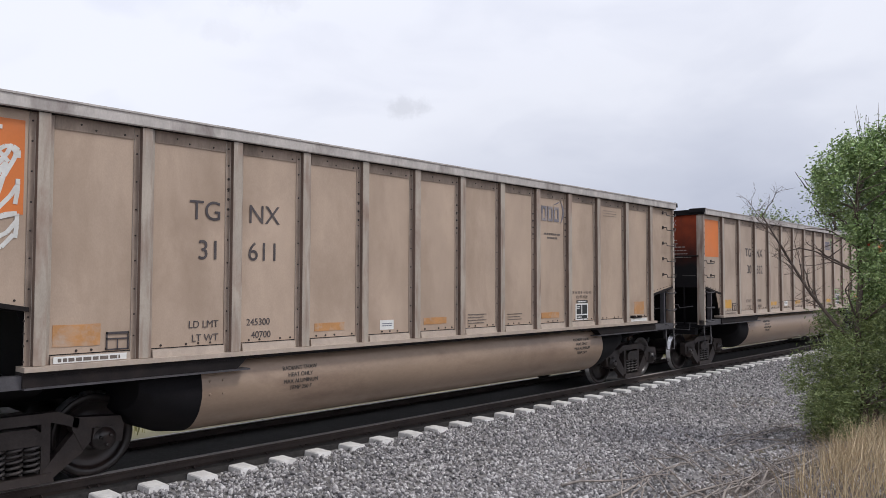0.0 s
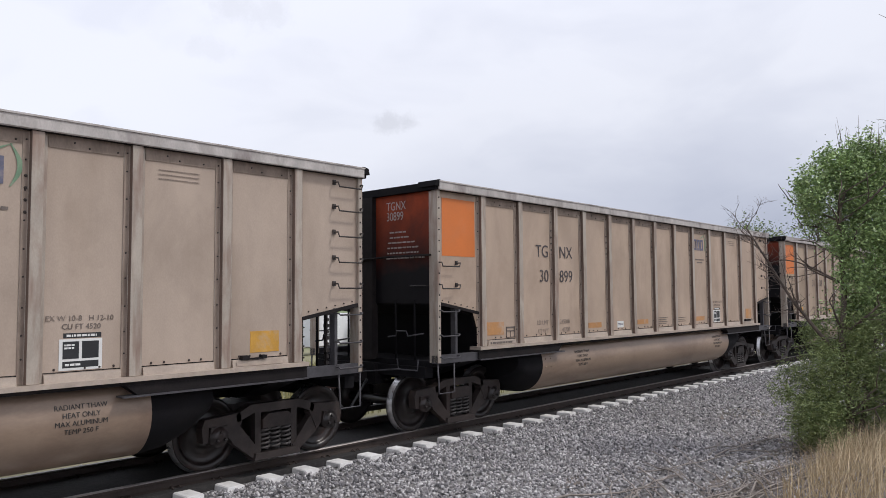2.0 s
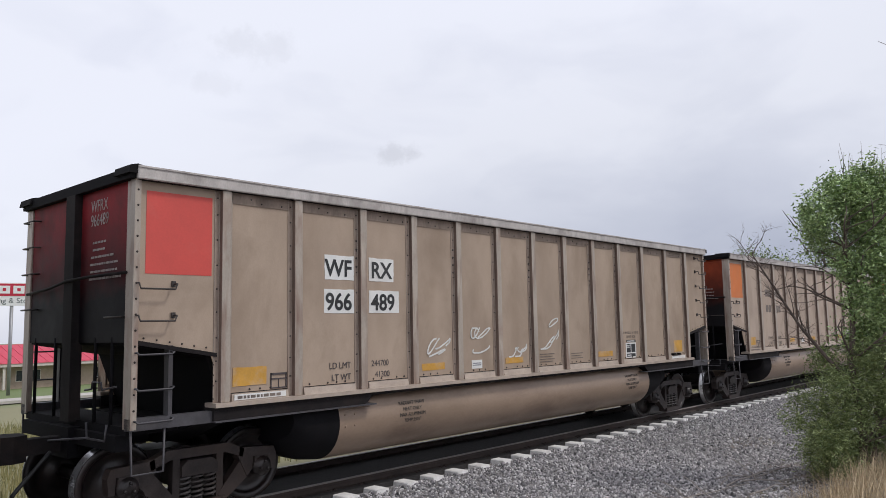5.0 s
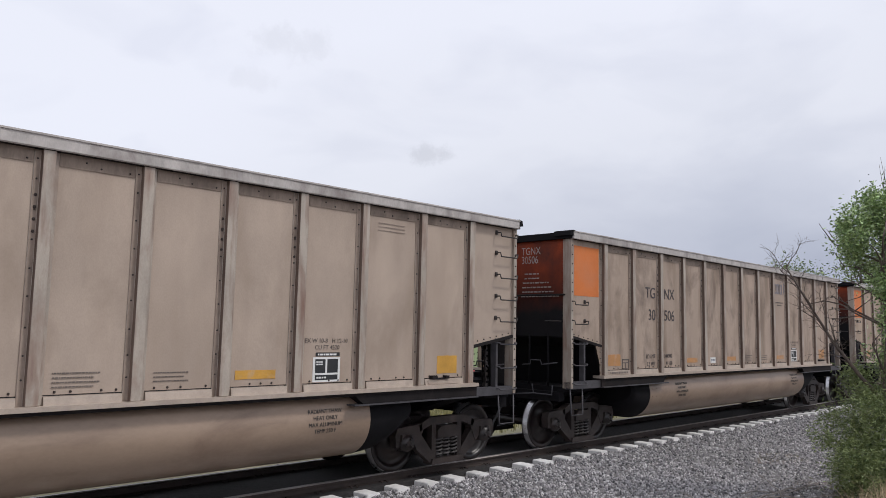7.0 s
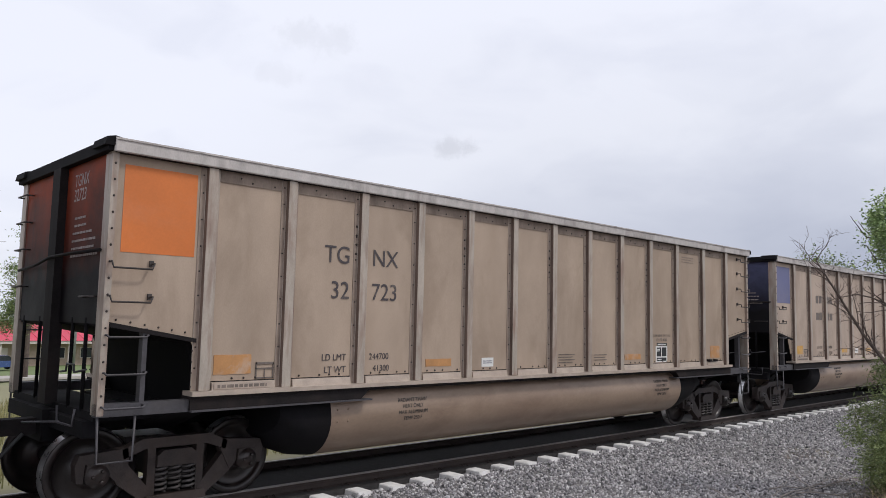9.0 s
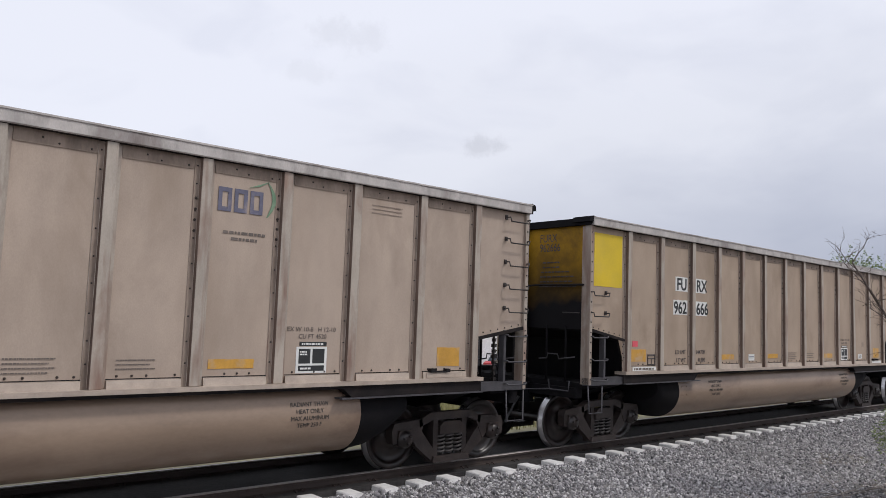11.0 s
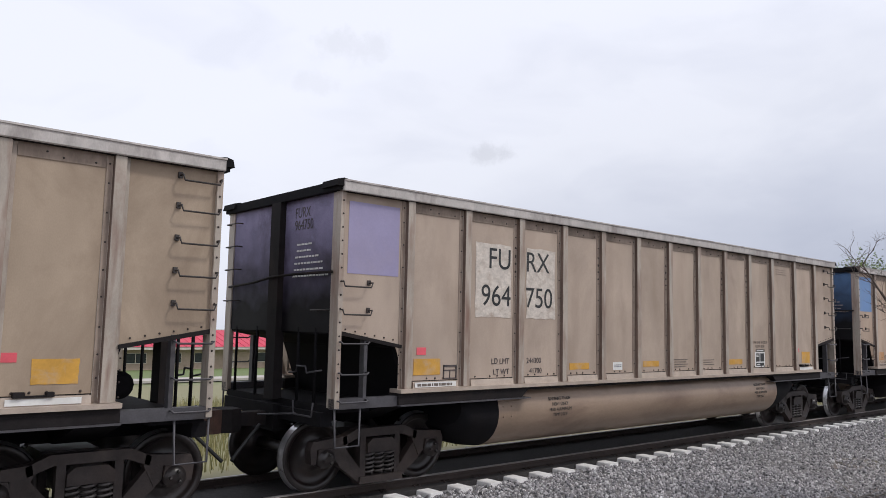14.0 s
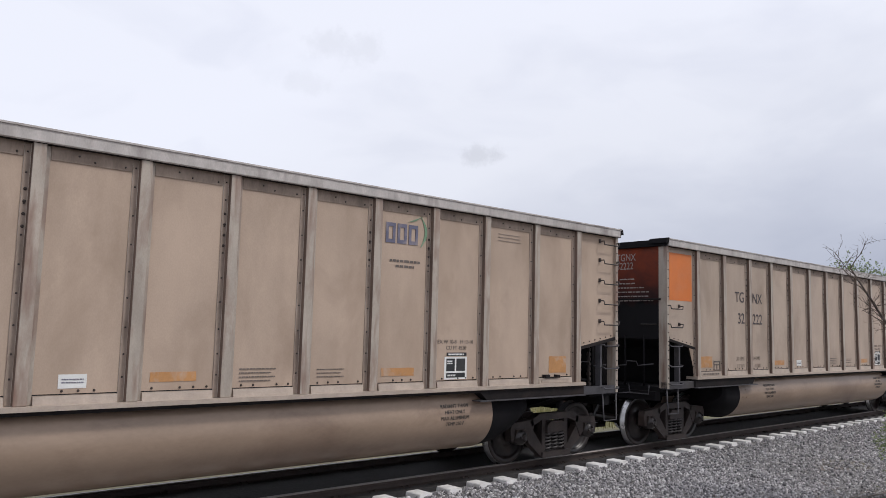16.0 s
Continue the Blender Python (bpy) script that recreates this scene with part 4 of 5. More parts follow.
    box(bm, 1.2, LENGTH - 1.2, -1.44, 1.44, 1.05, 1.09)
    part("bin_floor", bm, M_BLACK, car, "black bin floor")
    for cx in (1.10, LENGTH - 1.05):
        build_truck(car, cx)
    return car


END_PAINT = {}


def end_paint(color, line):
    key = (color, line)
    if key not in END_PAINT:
        END_PAINT[key] = (darkened("darkened_end_paint", color, line), material("end_patch_paint", color, 0.55, 0.0, 0.08, 2, 40, TAUPE, 0.12, 0.08))
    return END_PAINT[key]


def bars(name, car, mat, rows, y, label):
    """Lines of small writing too worn to read: short bars of its size."""
    bm = bmesh.new()
    for u, z, width, height in rows:
        x = u
        while x < u + width:
            w = random.uniform(0.6, 2.6) * height
            w = min(w, u + width - x)
            box(bm, x, x + w, y - 0.002, y, z, z + height)
            x += w + 0.45 * height
    return tagged(part(name, bm, mat, car, label), kind="stuff")


def plate(name, car, mat, u0, u1, z0, z1, label, y=-PANEL_Y - 0.006, ragged=0.0):
    bm = bmesh.new()
    pts = []
    for (a, b), (c, d) in (((u0, z0), (u1, z0)), ((u1, z0), (u1, z1)), ((u1, z1), (u0, z1)), ((u0, z1), (u0, z0))):
        for k in range(6 if ragged else 1):
            f = k / 6
            pts.append((a + (c - a) * f + random.uniform(-ragged, ragged), b + (d - b) * f + random.uniform(-ragged, ragged)))
    prism(bm, pts, y, y + 0.006, "y")
    return part(name, bm, mat, car, label)


def dress(car, left, right, low, high, color, line=2.85, logo=0, marks=M_ORANGEM, box_text=0, weight=("244700", "41300"), extra=""):
    """The paint, lettering and stickers that set one car apart. low and high: the two halves of its number."""
    end_dark, plain = end_paint(color, line)
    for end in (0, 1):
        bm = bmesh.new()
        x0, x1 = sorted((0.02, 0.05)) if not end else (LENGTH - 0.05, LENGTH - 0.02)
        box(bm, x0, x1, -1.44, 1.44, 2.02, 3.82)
        part("end_sheet", bm, end_dark, car, "painted end sheet, darkened to near black low down")
    YF = -PANEL_Y - 0.0065
    plate("corner_patch", car, plain, 0.15, 0.955, 2.77, 3.69, "painted square on the corner panel", y=-PANEL_Y - 0.004)
    ink = M_FIELD if extra == "overpaint" or box_text == 1 else M_INK
    if box_text:
        narrow = ((2.70, 3.13, 2.81, 3.09), (3.42, 3.81, 2.81, 3.09), (2.63, 3.13, 2.355, 2.64), (3.42, 3.86, 2.355, 2.64))
        for u0, u1, z0, z1 in narrow if high == "666" else ((2.63, 3.14, 2.79, 3.12), (3.42, 3.90, 2.79, 3.12), (2.62, 3.14, 2.34, 2.66), (3.42, 4.0, 2.34, 2.66)):
            plate("number_panel", car, M_WHITE, u0, u1, z0, z1, "white lettering panel", ragged=0.004 if box_text == 1 else 0.012)
    if extra == "overpaint":
        plate("repaint_patch", car, M_REPAINT, 2.36, 3.10, 2.28, 3.36, "", y=-PANEL_Y - 0.0063, ragged=0.012)
        plate("repaint_patch", car, M_REPAINT, 3.44, 4.10, 2.28, 3.36, "pale overpainted patch", y=-PANEL_Y - 0.0063, ragged=0.012)
    z1, z0, big, at, split = 2.84, 2.385, 0.32, 3.10, 3.455
    if extra == "overpaint":
        z1, z0, big, split = 3.0, 2.45, 0.44, 3.41
    if not high:
        for u0, u1 in ((2.68, 2.86), (2.91, 3.09), (3.46, 3.64), (3.69, 3.87)):
            for z in (2.385, 2.84):
                plate("worn_lettering", car, M_INKPALE, u0, u1, z, z + 0.2, "", ragged=0.01)
    for words, u, z, al in () if not high else ((left, at, z1, "RIGHT"), (low, at, z0, "RIGHT"), (right, split, z1, "LEFT"), (high, split, z0, "LEFT")):
        text("lettering", words, big, ink, car, pose(u, YF - 0.0022, z, 90, 0, 0), "dark stencilled lettering", al, 0.96, bold=0.007 if box_text == 1 else 0.0)
    for words, u, z, al in (("LD LMT", 3.08, 1.60, "RIGHT"), ("LT WT", 3.08, 1.445, "RIGHT"), (weight[0], 3.45, 1.60, "LEFT"), (weight[1], 3.52, 1.445, "LEFT")):
        text("weight_stencil", words, 0.118, M_INKFAINT if high in ("899", "222") else M_INKPALE if high in ("038", "832", "") else M_INK, car, pose(u, YF, z, 90, 0, 0), "", al, 0.95)
    # the end's mark and data
    pale = M_INK if color in (YELLOW, LILAC) else M_ENDINK
    if high == "038":
        pale = M_BAND
    if left == "MQ":
        pale = M_FIELD
        bm = bmesh.new()
        box(bm, 0.0175, 0.0195, -0.94, -0.37, 3.30, 3.70)
        part("end_number_plate", bm, M_WHITE, car, "white plate on the end sheet")
        for p in car.children:
            if p.name.startswith("end_post") and p.data.vertices[0].co.x < 1:
                p.material_slots[0].link = "OBJECT"
                p.material_slots[0].material = M_ZINC
    for _ in range(1 if high else 0):
        text("end_lettering", left + right, 0.20, pale, car, pose(0.016, -0.42, 3.55, 90, 0, -90), "", "LEFT", 0.8)
        text("end_lettering", low + high, 0.20, pale, car, pose(0.016, -0.42, 3.38, 90, 0, -90), "", "LEFT", 0.8)
    bm = bmesh.new()
    for j, w in enumerate(() if left == "MQ" else (0.35, 0.34, 0.55, 0.62, 0.62, 0.75)):
        z = 3.17 - j * 0.085
        y = -0.42 - 0.15 + w * 0.2
        while y > -0.5 - w:
            d = random.uniform(0.03, 0.10)
            box(bm, 0.012, 0.016, y - d, y, z, z + 0.024)
            y -= d + 0.02
    if left != "MQ":
        tagged(part("end_data", bm, M_WHITE if color is LILAC else pale, car, "small worn stencilling"), kind="stuff")
    # ochre identification marks along the foot of the side
    if box_text == 2:
        rows = ((1.62, 1.98, 1.47, 1.69, 1), (4.47, 4.97, 1.50, 1.60, 1), (7.45, 8.0, 1.55, 1.66, 1), (10.44, 10.95, 1.47, 1.58, 1), (12.83, 13.25, 1.50, 1.74, 1))
    else:
        rows = ((1.25, 1.72, 1.47, 1.69, 1), (4.47, 4.97, 1.48, 1.585, 1), (6.5, 7.0, 1.49, 1.59, marks is not M_ORANGEM or logo), (9.5, 10.05, 1.48, 1.585, 1), (12.83, 13.25, 1.46, 1.72, 1))
    for u0, u1, za, zb, keep in rows:
        if keep:
            plate("ochre_mark", car, marks, u0, u1, za, zb, "faded ochre identification mark", ragged=0.003)
    plate("tag_sticker", car, M_WHITE, 5.62, 5.88, 1.45, 1.585, "white tag sticker")
    bars("tag_print", car, M_NAVY, [(5.65, 1.53, 0.2, 0.012), (5.65, 1.50, 0.2, 0.012)], YF - 0.001, "")
    # consolidated stencil: white frame, dark fields
    d = -1.02 if box_text == 2 else 0.0
    plate("stencil_panel", car, M_WHITE, 10.60 + d, 11.03 + d, 1.41, 1.725, "white data panel with dark fields")
    for u0, u1, za, zb in ((10.635, 10.795, 1.525, 1.70), (10.825, 10.995, 1.525, 1.70), (10.635, 10.995, 1.435, 1.50)):
        plate("stencil_field", car, M_FIELD, u0 + d, u1 + d, za, zb, "", y=-PANEL_Y - 0.0072)
    bars("stencil_print", car, M_WHITE, [(10.65 + d, 1.655, 0.10, 0.018), (10.65 + d, 1.625, 0.10, 0.018), (10.66 + d, 1.455, 0.15, 0.022)], -PANEL_Y - 0.0074, "")
    plate("stencil_strip", car, M_FIELD, 10.64 + d, 11.02 + d, 1.735, 1.785, "")
    bars("stencil_print", car, M_WHITE, [(10.67 + d, 1.748, 0.30, 0.022)], -PANEL_Y - 0.0064, "")
    if not box_text or box_text == 1:
        text("dimension_stencil", "EX W 10-8   H 12-10", 0.078, M_INKPALE, car, pose(10.46, YF, 1.91, 90, 0, 0), "worn dimension stencilling")
        text("dimension_stencil", "CU FT 4520", 0.078, M_INKPALE, car, pose(10.62, YF, 1.825, 90, 0, 0))
    else:
        text("dimension_stencil", "EX W 10-7  H 12-9", 0.078, M_INK, car, pose(9.47, YF, 1.90, 90, 0, 0), "dimension stencilling")
    bars("warning_stencil", car, M_INKPALE, [(7.50, (1.51 if box_text == 2 else 1.60) - j * 0.045, 0.46 - 0.06 * (j % 2), 0.014) for j in range(4)], YF, "lines of small worn print")
    bars("warning_stencil", car, M_INKPALE, [(8.52, 1.58 - j * 0.045, 0.40 - 0.05 * (j % 2), 0.012) for j in range(3)], YF, "lines of small worn print")
    if not box_text:
        bars("upper_stencil", car, M_INKFAINT, [(11.62, 3.56 - j * 0.05, 0.5, 0.012) for j in range(3)], YF, "")
    # small plate box on the second panel
    bm = bmesh.new()
    for a, b, c, d in ((1.78, 2.02, 1.575, 1.60), (1.78, 2.02, 1.41, 1.425), (1.78, 1.795, 1.41, 1.60), (2.005, 2.02, 1.41, 1.60), (1.78, 2.02, 1.52, 1.535), (1.895, 1.905, 1.41, 1.52)):
        box(bm, a, b, YF - 0.004, YF + 0.004, c, d)
    part("service_stencil", bm, M_INK if box_text or extra else M_INKPALE, car, "dark ruled service box")
    plate("shoe_label", car, M_WHITE if box_text or extra else M_STRIP, 1.25, 1.98, 1.312, 1.378, "pale label strip", y=-1.584)
    plate("shoe_label", car, M_WHITE if box_text or extra else M_STRIP, 12.62, 13.28, 1.312, 1.372, "pale label strip", y=-1.584)
    bars("shoe_print", car, M_INKPALE, [(1.29, 1.325, 0.62, 0.035)], -1.5845, "")
    # brake release box near the trailing end
    bm = bmesh.new()
    box(bm, 12.68, 12.78, -1.61, -1.53, 1.385, 1.435)
    box(bm, 12.96, 13.03, -1.61, -1.53, 1.385, 1.43)
    box(bm, 12.78, 12.96, -1.60, -1.53, 1.385, 1.40)
    part("release_rod_box", bm, M_DARK, car, "dark release box", 0.01)
    # writing on the tub
    for u in (3.98, 10.55):
        for j, words in enumerate(("RADIANT THAW", "HEAT ONLY", "MAX ALUMINUM", "TEMP 250 F")):
            z = 1.01 - j * 0.082
            slant = math.atan2(tub_y(z + 0.06) - tub_y(z), 0.06)
            y = -tub_y(z) - 0.006
            text("tub_stencil", words, 0.074, M_FIELD, car, pose(u + 0.30, y, z, 90 + math.degrees(slant), 0, 0), "", "CENTER", 0.95)
    # logo below 1: the mark is paled by glare painted into its colour
    if logo:
        logo_shapes(car, YF, faded=logo < 1)
    car["label"] = "weathered aluminium coal gondola with " + NAMES[color] + " end paint and dusty side panels"


def logo_shapes(car, y, faded):
    """The owner's mark, as plain shapes: three slate-blue blocks of letter size and a green sweep."""
    bm = bmesh.new()
    u0, z0, h = 9.50, 3.24, 0.27
    for k in range(3):
        u = u0 + k * 0.195
        outer = [(u, z0), (u + 0.16, z0), (u + 0.16, z0 + h), (u, z0 + h)]
        inner = [(u + 0.045, z0 + 0.05), (u + 0.115, z0 + 0.05), (u + 0.115, z0 + h - 0.05), (u + 0.045, z0 + h - 0.05)]
        for q in range(4):
            r = (q + 1) % 4
            prism(bm, [outer[q], outer[r], inner[r], inner[q]], y - 0.004, y, "y")
    tagged(part("owner_mark", bm, M_NAVYFAINT if faded else M_NAVY, car, "slate-blue owner's mark"), kind="stuff")
    bm = bmesh.new()
    inner, outer = [], []
    for k in range(9):
        a = k / 8
        x, z = u0 + 0.60 + 0.07 * math.sin(math.pi * a), z0 + 0.42 * a - 0.02
        inner.append((x, z))
        outer.append((x + 0.05 * math.sin(math.pi * (a * 0.85 + 0.1)), z))
    prism(bm, inner + outer[::-1], y - 0.004, y, "y")
    prism(bm, [(u0 + 0.36, z0 + 0.30), (u0 + 0.64, z0 + 0.41), (u0 + 0.50, z0 + 0.33)], y - 0.004, y, "y")
    part("owner_sweep", bm, M_NAVYFAINT if faded else M_LEAFLOGO, car, "green sweep beside the owner's mark")
    bars("owner_line", car, M_INKPALE, [(9.58, 2.99, 0.52, 0.032), (9.68, 2.92, 0.32, 0.032)], y, "worn line of small lettering")


ORANGE, RED, YELLOW = (0.62, 0.17, 0.035), (0.60, 0.075, 0.06), (0.66, 0.47, 0.02)
LILAC, BLUE, SLATE = (0.30, 0.27, 0.42), (0.14, 0.25, 0.46), (0.13, 0.14, 0.26)
NAMES = {ORANGE: "orange", RED: "red", YELLOW: "yellow", LILAC: "lilac", BLUE: "blue", SLATE: "slate-blue"}
# order along the train, leading car first
TRAIN = (
    dict(left="TG", right="NX", low="", high="", color=ORANGE, logo=1),
    dict(left="TG", right="NX", low="31", high="611", color=ORANGE, logo=0.6, weight=("245300", "40700"), extra="graffiti"),
    dict(left="TG", right="NX", low="30", high="832", color=ORANGE, logo=1, marks=M_AMBER, weight=("245400", "40600")),
    dict(left="TG", right="NX", low="30", high="899", color=ORANGE, logo=1, weight=("245300", "40700")),
    dict(left="TG", right="NX", low="31", high="038", color=ORANGE, line=3.32, logo=1, marks=M_AMBER, weight=("245300", "40700")),
    dict(left="WF", right="RX", low="966", high="489", color=RED, marks=M_AMBER, box_text=1, extra="scrawl"),
    dict(left="TG", right="NX", low="", high="", color=ORANGE, marks=M_AMBER),
    dict(left="TG", right="NX", low="30", high="506", color=ORANGE, line=2.75, logo=0.6, weight=("244900", "41100")),
    dict(left="TG", right="NX", low="32", high="723", color=ORANGE, line=2.85),
    dict(left="TG", right="NX", low="", high="", color=SLATE, logo=1, marks=M_AMBER),
    dict(left="FU", right="RX", low="962", high="666", color=YELLOW, line=2.75, marks=M_AMBER, box_text=1, extra="red"),
    dict(left="MQ", right="RX", low="42", high="241", color=RED, line=3.05, marks=M_AMBER, box_text=2, weight=("243700", "42100"), extra="red"),
    dict(left="FU", right="RX", low="964", high="750", color=LILAC, line=2.7, marks=M_AMBER, weight=("244300", "41700"), extra="overpaint"),
    dict(left="PN", right="JX", low="50", high="755", color=BLUE, line=2.75, logo=1),
    dict(left="TG", right="NX", low="32", high="222", color=ORANGE, line=3.0),
    dict(left="TG", right="NX", low="", high="", color=ORANGE),
    dict(left="TG", right="NX", low="", high="", color=ORANGE),
)
CARS = []


def scrawl(car, boxes, mat, label, loops=3, r=0.014):
    """Loose sprayed loops in the given fields of the side."""
    bm = bmesh.new()
    y = -PANEL_Y - 0.0064
    for u0, u1, z0, z1 in boxes:
        for _ in range(loops):
            cu, cz = random.uniform(u0, u1), random.uniform(z0, z1)
            w, h = (u1 - u0) * random.uniform(0.2, 0.45), (z1 - z0) * random.uniform(0.12, 0.3)
            a0, span = random.uniform(0, 6), random.uniform(3.5, 6.5)
            pts = []
            for k in range(12):
                a = a0 + span * k / 11
                pts.append((min(max(cu + w * math.cos(a), u0), u1), y, min(max(cz + h * math.sin(a * 1.3), z0), z1)))
            for p, q in zip(pts, pts[1:]):
                d = Vector((q[0] - p[0], 0, q[2] - p[2]))
                if d.length > 0.005:
                    n = Vector((-d.z, 0, d.x)).normalized() * r
                    prism(bm, [(p[0] - n.x, p[2] - n.z), (q[0] - n.x, q[2] - n.z), (q[0] + n.x, q[2] + n.z), (p[0] + n.x, p[2] + n.z)], y - 0.002 - random.uniform(0, 0.004), y, "y")
    tagged(part("sprayed_scrawl", bm, mat, car, label), kind="stuff")


def build_train():
    first = build_car()
    CARS.append(first)
    for k in range(1, len(TRAIN)):
        CARS.append(copy_thing(first, pose(0, 0, 0)))
    for car, spec in zip(CARS, TRAIN):
        dress(car, **spec)
        tone = {"506": M_SIDE_SMUDGED, "666": M_SIDE_BROWN, "723": M_SIDE_BROWN, "038": M_SIDE_UMBER, "489": M_SIDE_BROWN, "241": M_SIDE_UMBER, "755": M_SIDE_WARM, "611": M_SIDE_WARM, "899": M_SIDE_WARM}.get(spec["high"])
        if tone:
            for p in car.children:
                if p.name.startswith(("side_panel", "corner_panel")):
                    p.material_slots[0].link = "OBJECT"
                    p.material_slots[0].material = tone
        if spec["high"] == "241":
            for p in car.children:
                if p.name.startswith("tub") and not p.name.startswith("tub_"):
                    p.material_slots[0].link = "OBJECT"
                    p.material_slots[0].material = M_TUB_RED
        extra = spec.get("extra", "")
        if extra == "graffiti":
            scrawl(car, [(0.2, 0.9, 2.45, 3.6)], M_SPRAY, "looping white sprayed scrawl", 9, 0.02)
        if extra == "scrawl":
            scrawl(car, [(4.5, 5.1, 1.6, 2.0), (5.6, 6.1, 1.7, 2.1), (6.6, 7.1, 1.6, 2.0), (7.5, 8.1, 1.7, 2.3)], M_SPRAY, "looping white sprayed scrawl", 3, 0.012)
        if extra in ("red", "overpaint"):
            plate("red_sticker", car, M_PINK, 1.30, 1.46, 1.74, 1.84, "small red sticker")
            plate("red_sticker", car, M_PINK, 12.55, 12.70, 1.71, 1.80, "small red sticker")
        if spec["high"] == "666":
            plate("tag_sticker", car, M_WHITE, 11.76, 12.02, 1.44, 1.565, "white tag sticker")
            bars("tag_print", car, M_FIELD, [(11.79, 1.53, 0.2, 0.012), (11.79, 1.50, 0.2, 0.012), (11.79, 1.47, 0.16, 0.012)], -PANEL_Y - 0.0075, "")
            plate("primer_patch", car, M_BAND, 12.03, 12.16, 1.76, 1.88, "dark primer patch", ragged=0.004)
        if spec["left"] == "MQ":
            plate("red_sill_plate", car, M_DULLRED, 0.01, 0.96, 1.09, 1.21, "dull red painted platform sill", y=-1.578)
            plate("red_post_plate", car, M_DULLRED, 0.004, 0.064, 1.10, 2.05, "dull red painted corner post", y=-1.587)
    return CARS


build_train()


# ---- the near tree, its dead branch, dry grass and fallen sticks ----
def branch(bm, start, way, length, radius, depth, rng, tips, spread=0.6, droop=0.0, sides=5, wild=0.22):
    pts = [Vector(start)]
    d = Vector(way).normalized()
    n = 5
    for k in range(n):
        d = (d + Vector((rng.uniform(-1, 1), rng.uniform(-1, 1), rng.uniform(-1, 1) - droop)) * wild).normalized()
        pts.append(pts[-1] + d * length / n)
    tube(bm, pts, radius, sides, radius * 0.45)
    tips.append((pts[-1], d))
    if depth:
        for k in range(rng.randint(3, 4)):
            i = rng.randint(2, n)
            side = Vector((rng.uniform(-1, 1), rng.uniform(-1, 1), rng.uniform(-0.4, 1))).normalized()
            branch(bm, pts[i], d * (1 - spread) + side * spread, length * rng.uniform(0.45, 0.75), radius * 0.5, depth - 1, rng, tips, spread, droop, max(3, sides - 1), wild * 1.25)
    else:
        tips.extend((p, d) for p in pts[2:-1])


def leaf_cloud(centres, radii, count, size, seed, mat, name, squash=0.9, slim=0.45, clump=0.16, per=26):
    """Many small folded leaves in loose clumps inside uneven masses."""
    rng = np.random.default_rng(seed)
    centres, radii = np.array(centres, float), np.array(radii, float)
    weight = (radii ** 2).sum(1) if radii.ndim == 2 else radii ** 2
    n_clump = max(30, count // per)
    pick = rng.choice(len(centres), n_clump, p=weight / weight.sum())
    d = rng.standard_normal((n_clump, 3))
    d /= np.linalg.norm(d, axis=1)[:, None]
    reach = rng.random(n_clump) ** 0.42 * rng.uniform(0.72, 1.12, n_clump)
    spot = centres[pick] + d * (radii[pick] if radii.ndim == 2 else radii[pick][:, None]) * reach[:, None]
    which = rng.integers(0, n_clump, count)
    p = spot[which] + rng.standard_normal((count, 3)) * clump * rng.uniform(0.4, 1.3, n_clump)[which][:, None]
    a = rng.standard_normal((count, 3))
    a[:, 2] *= 0.7
    a /= np.linalg.norm(a, axis=1)[:, None]
    b = np.cross(a, rng.standard_normal((count, 3)))
    b /= np.linalg.norm(b, axis=1)[:, None]
    c = np.cross(a, b)
    L = (size * rng.uniform(0.6, 1.3, count))[:, None]
    verts = np.stack([p, p + a * L * 0.5 + b * L * slim * 0.5 + c * L * 0.08, p + a * L, p + a * L * 0.5 - b * L * slim * 0.5 + c * L * 0.08], 1).reshape(-1, 3)
    faces = np.arange(count * 4).reshape(-1, 4)
    return quick_mesh(name, verts, faces, mat)


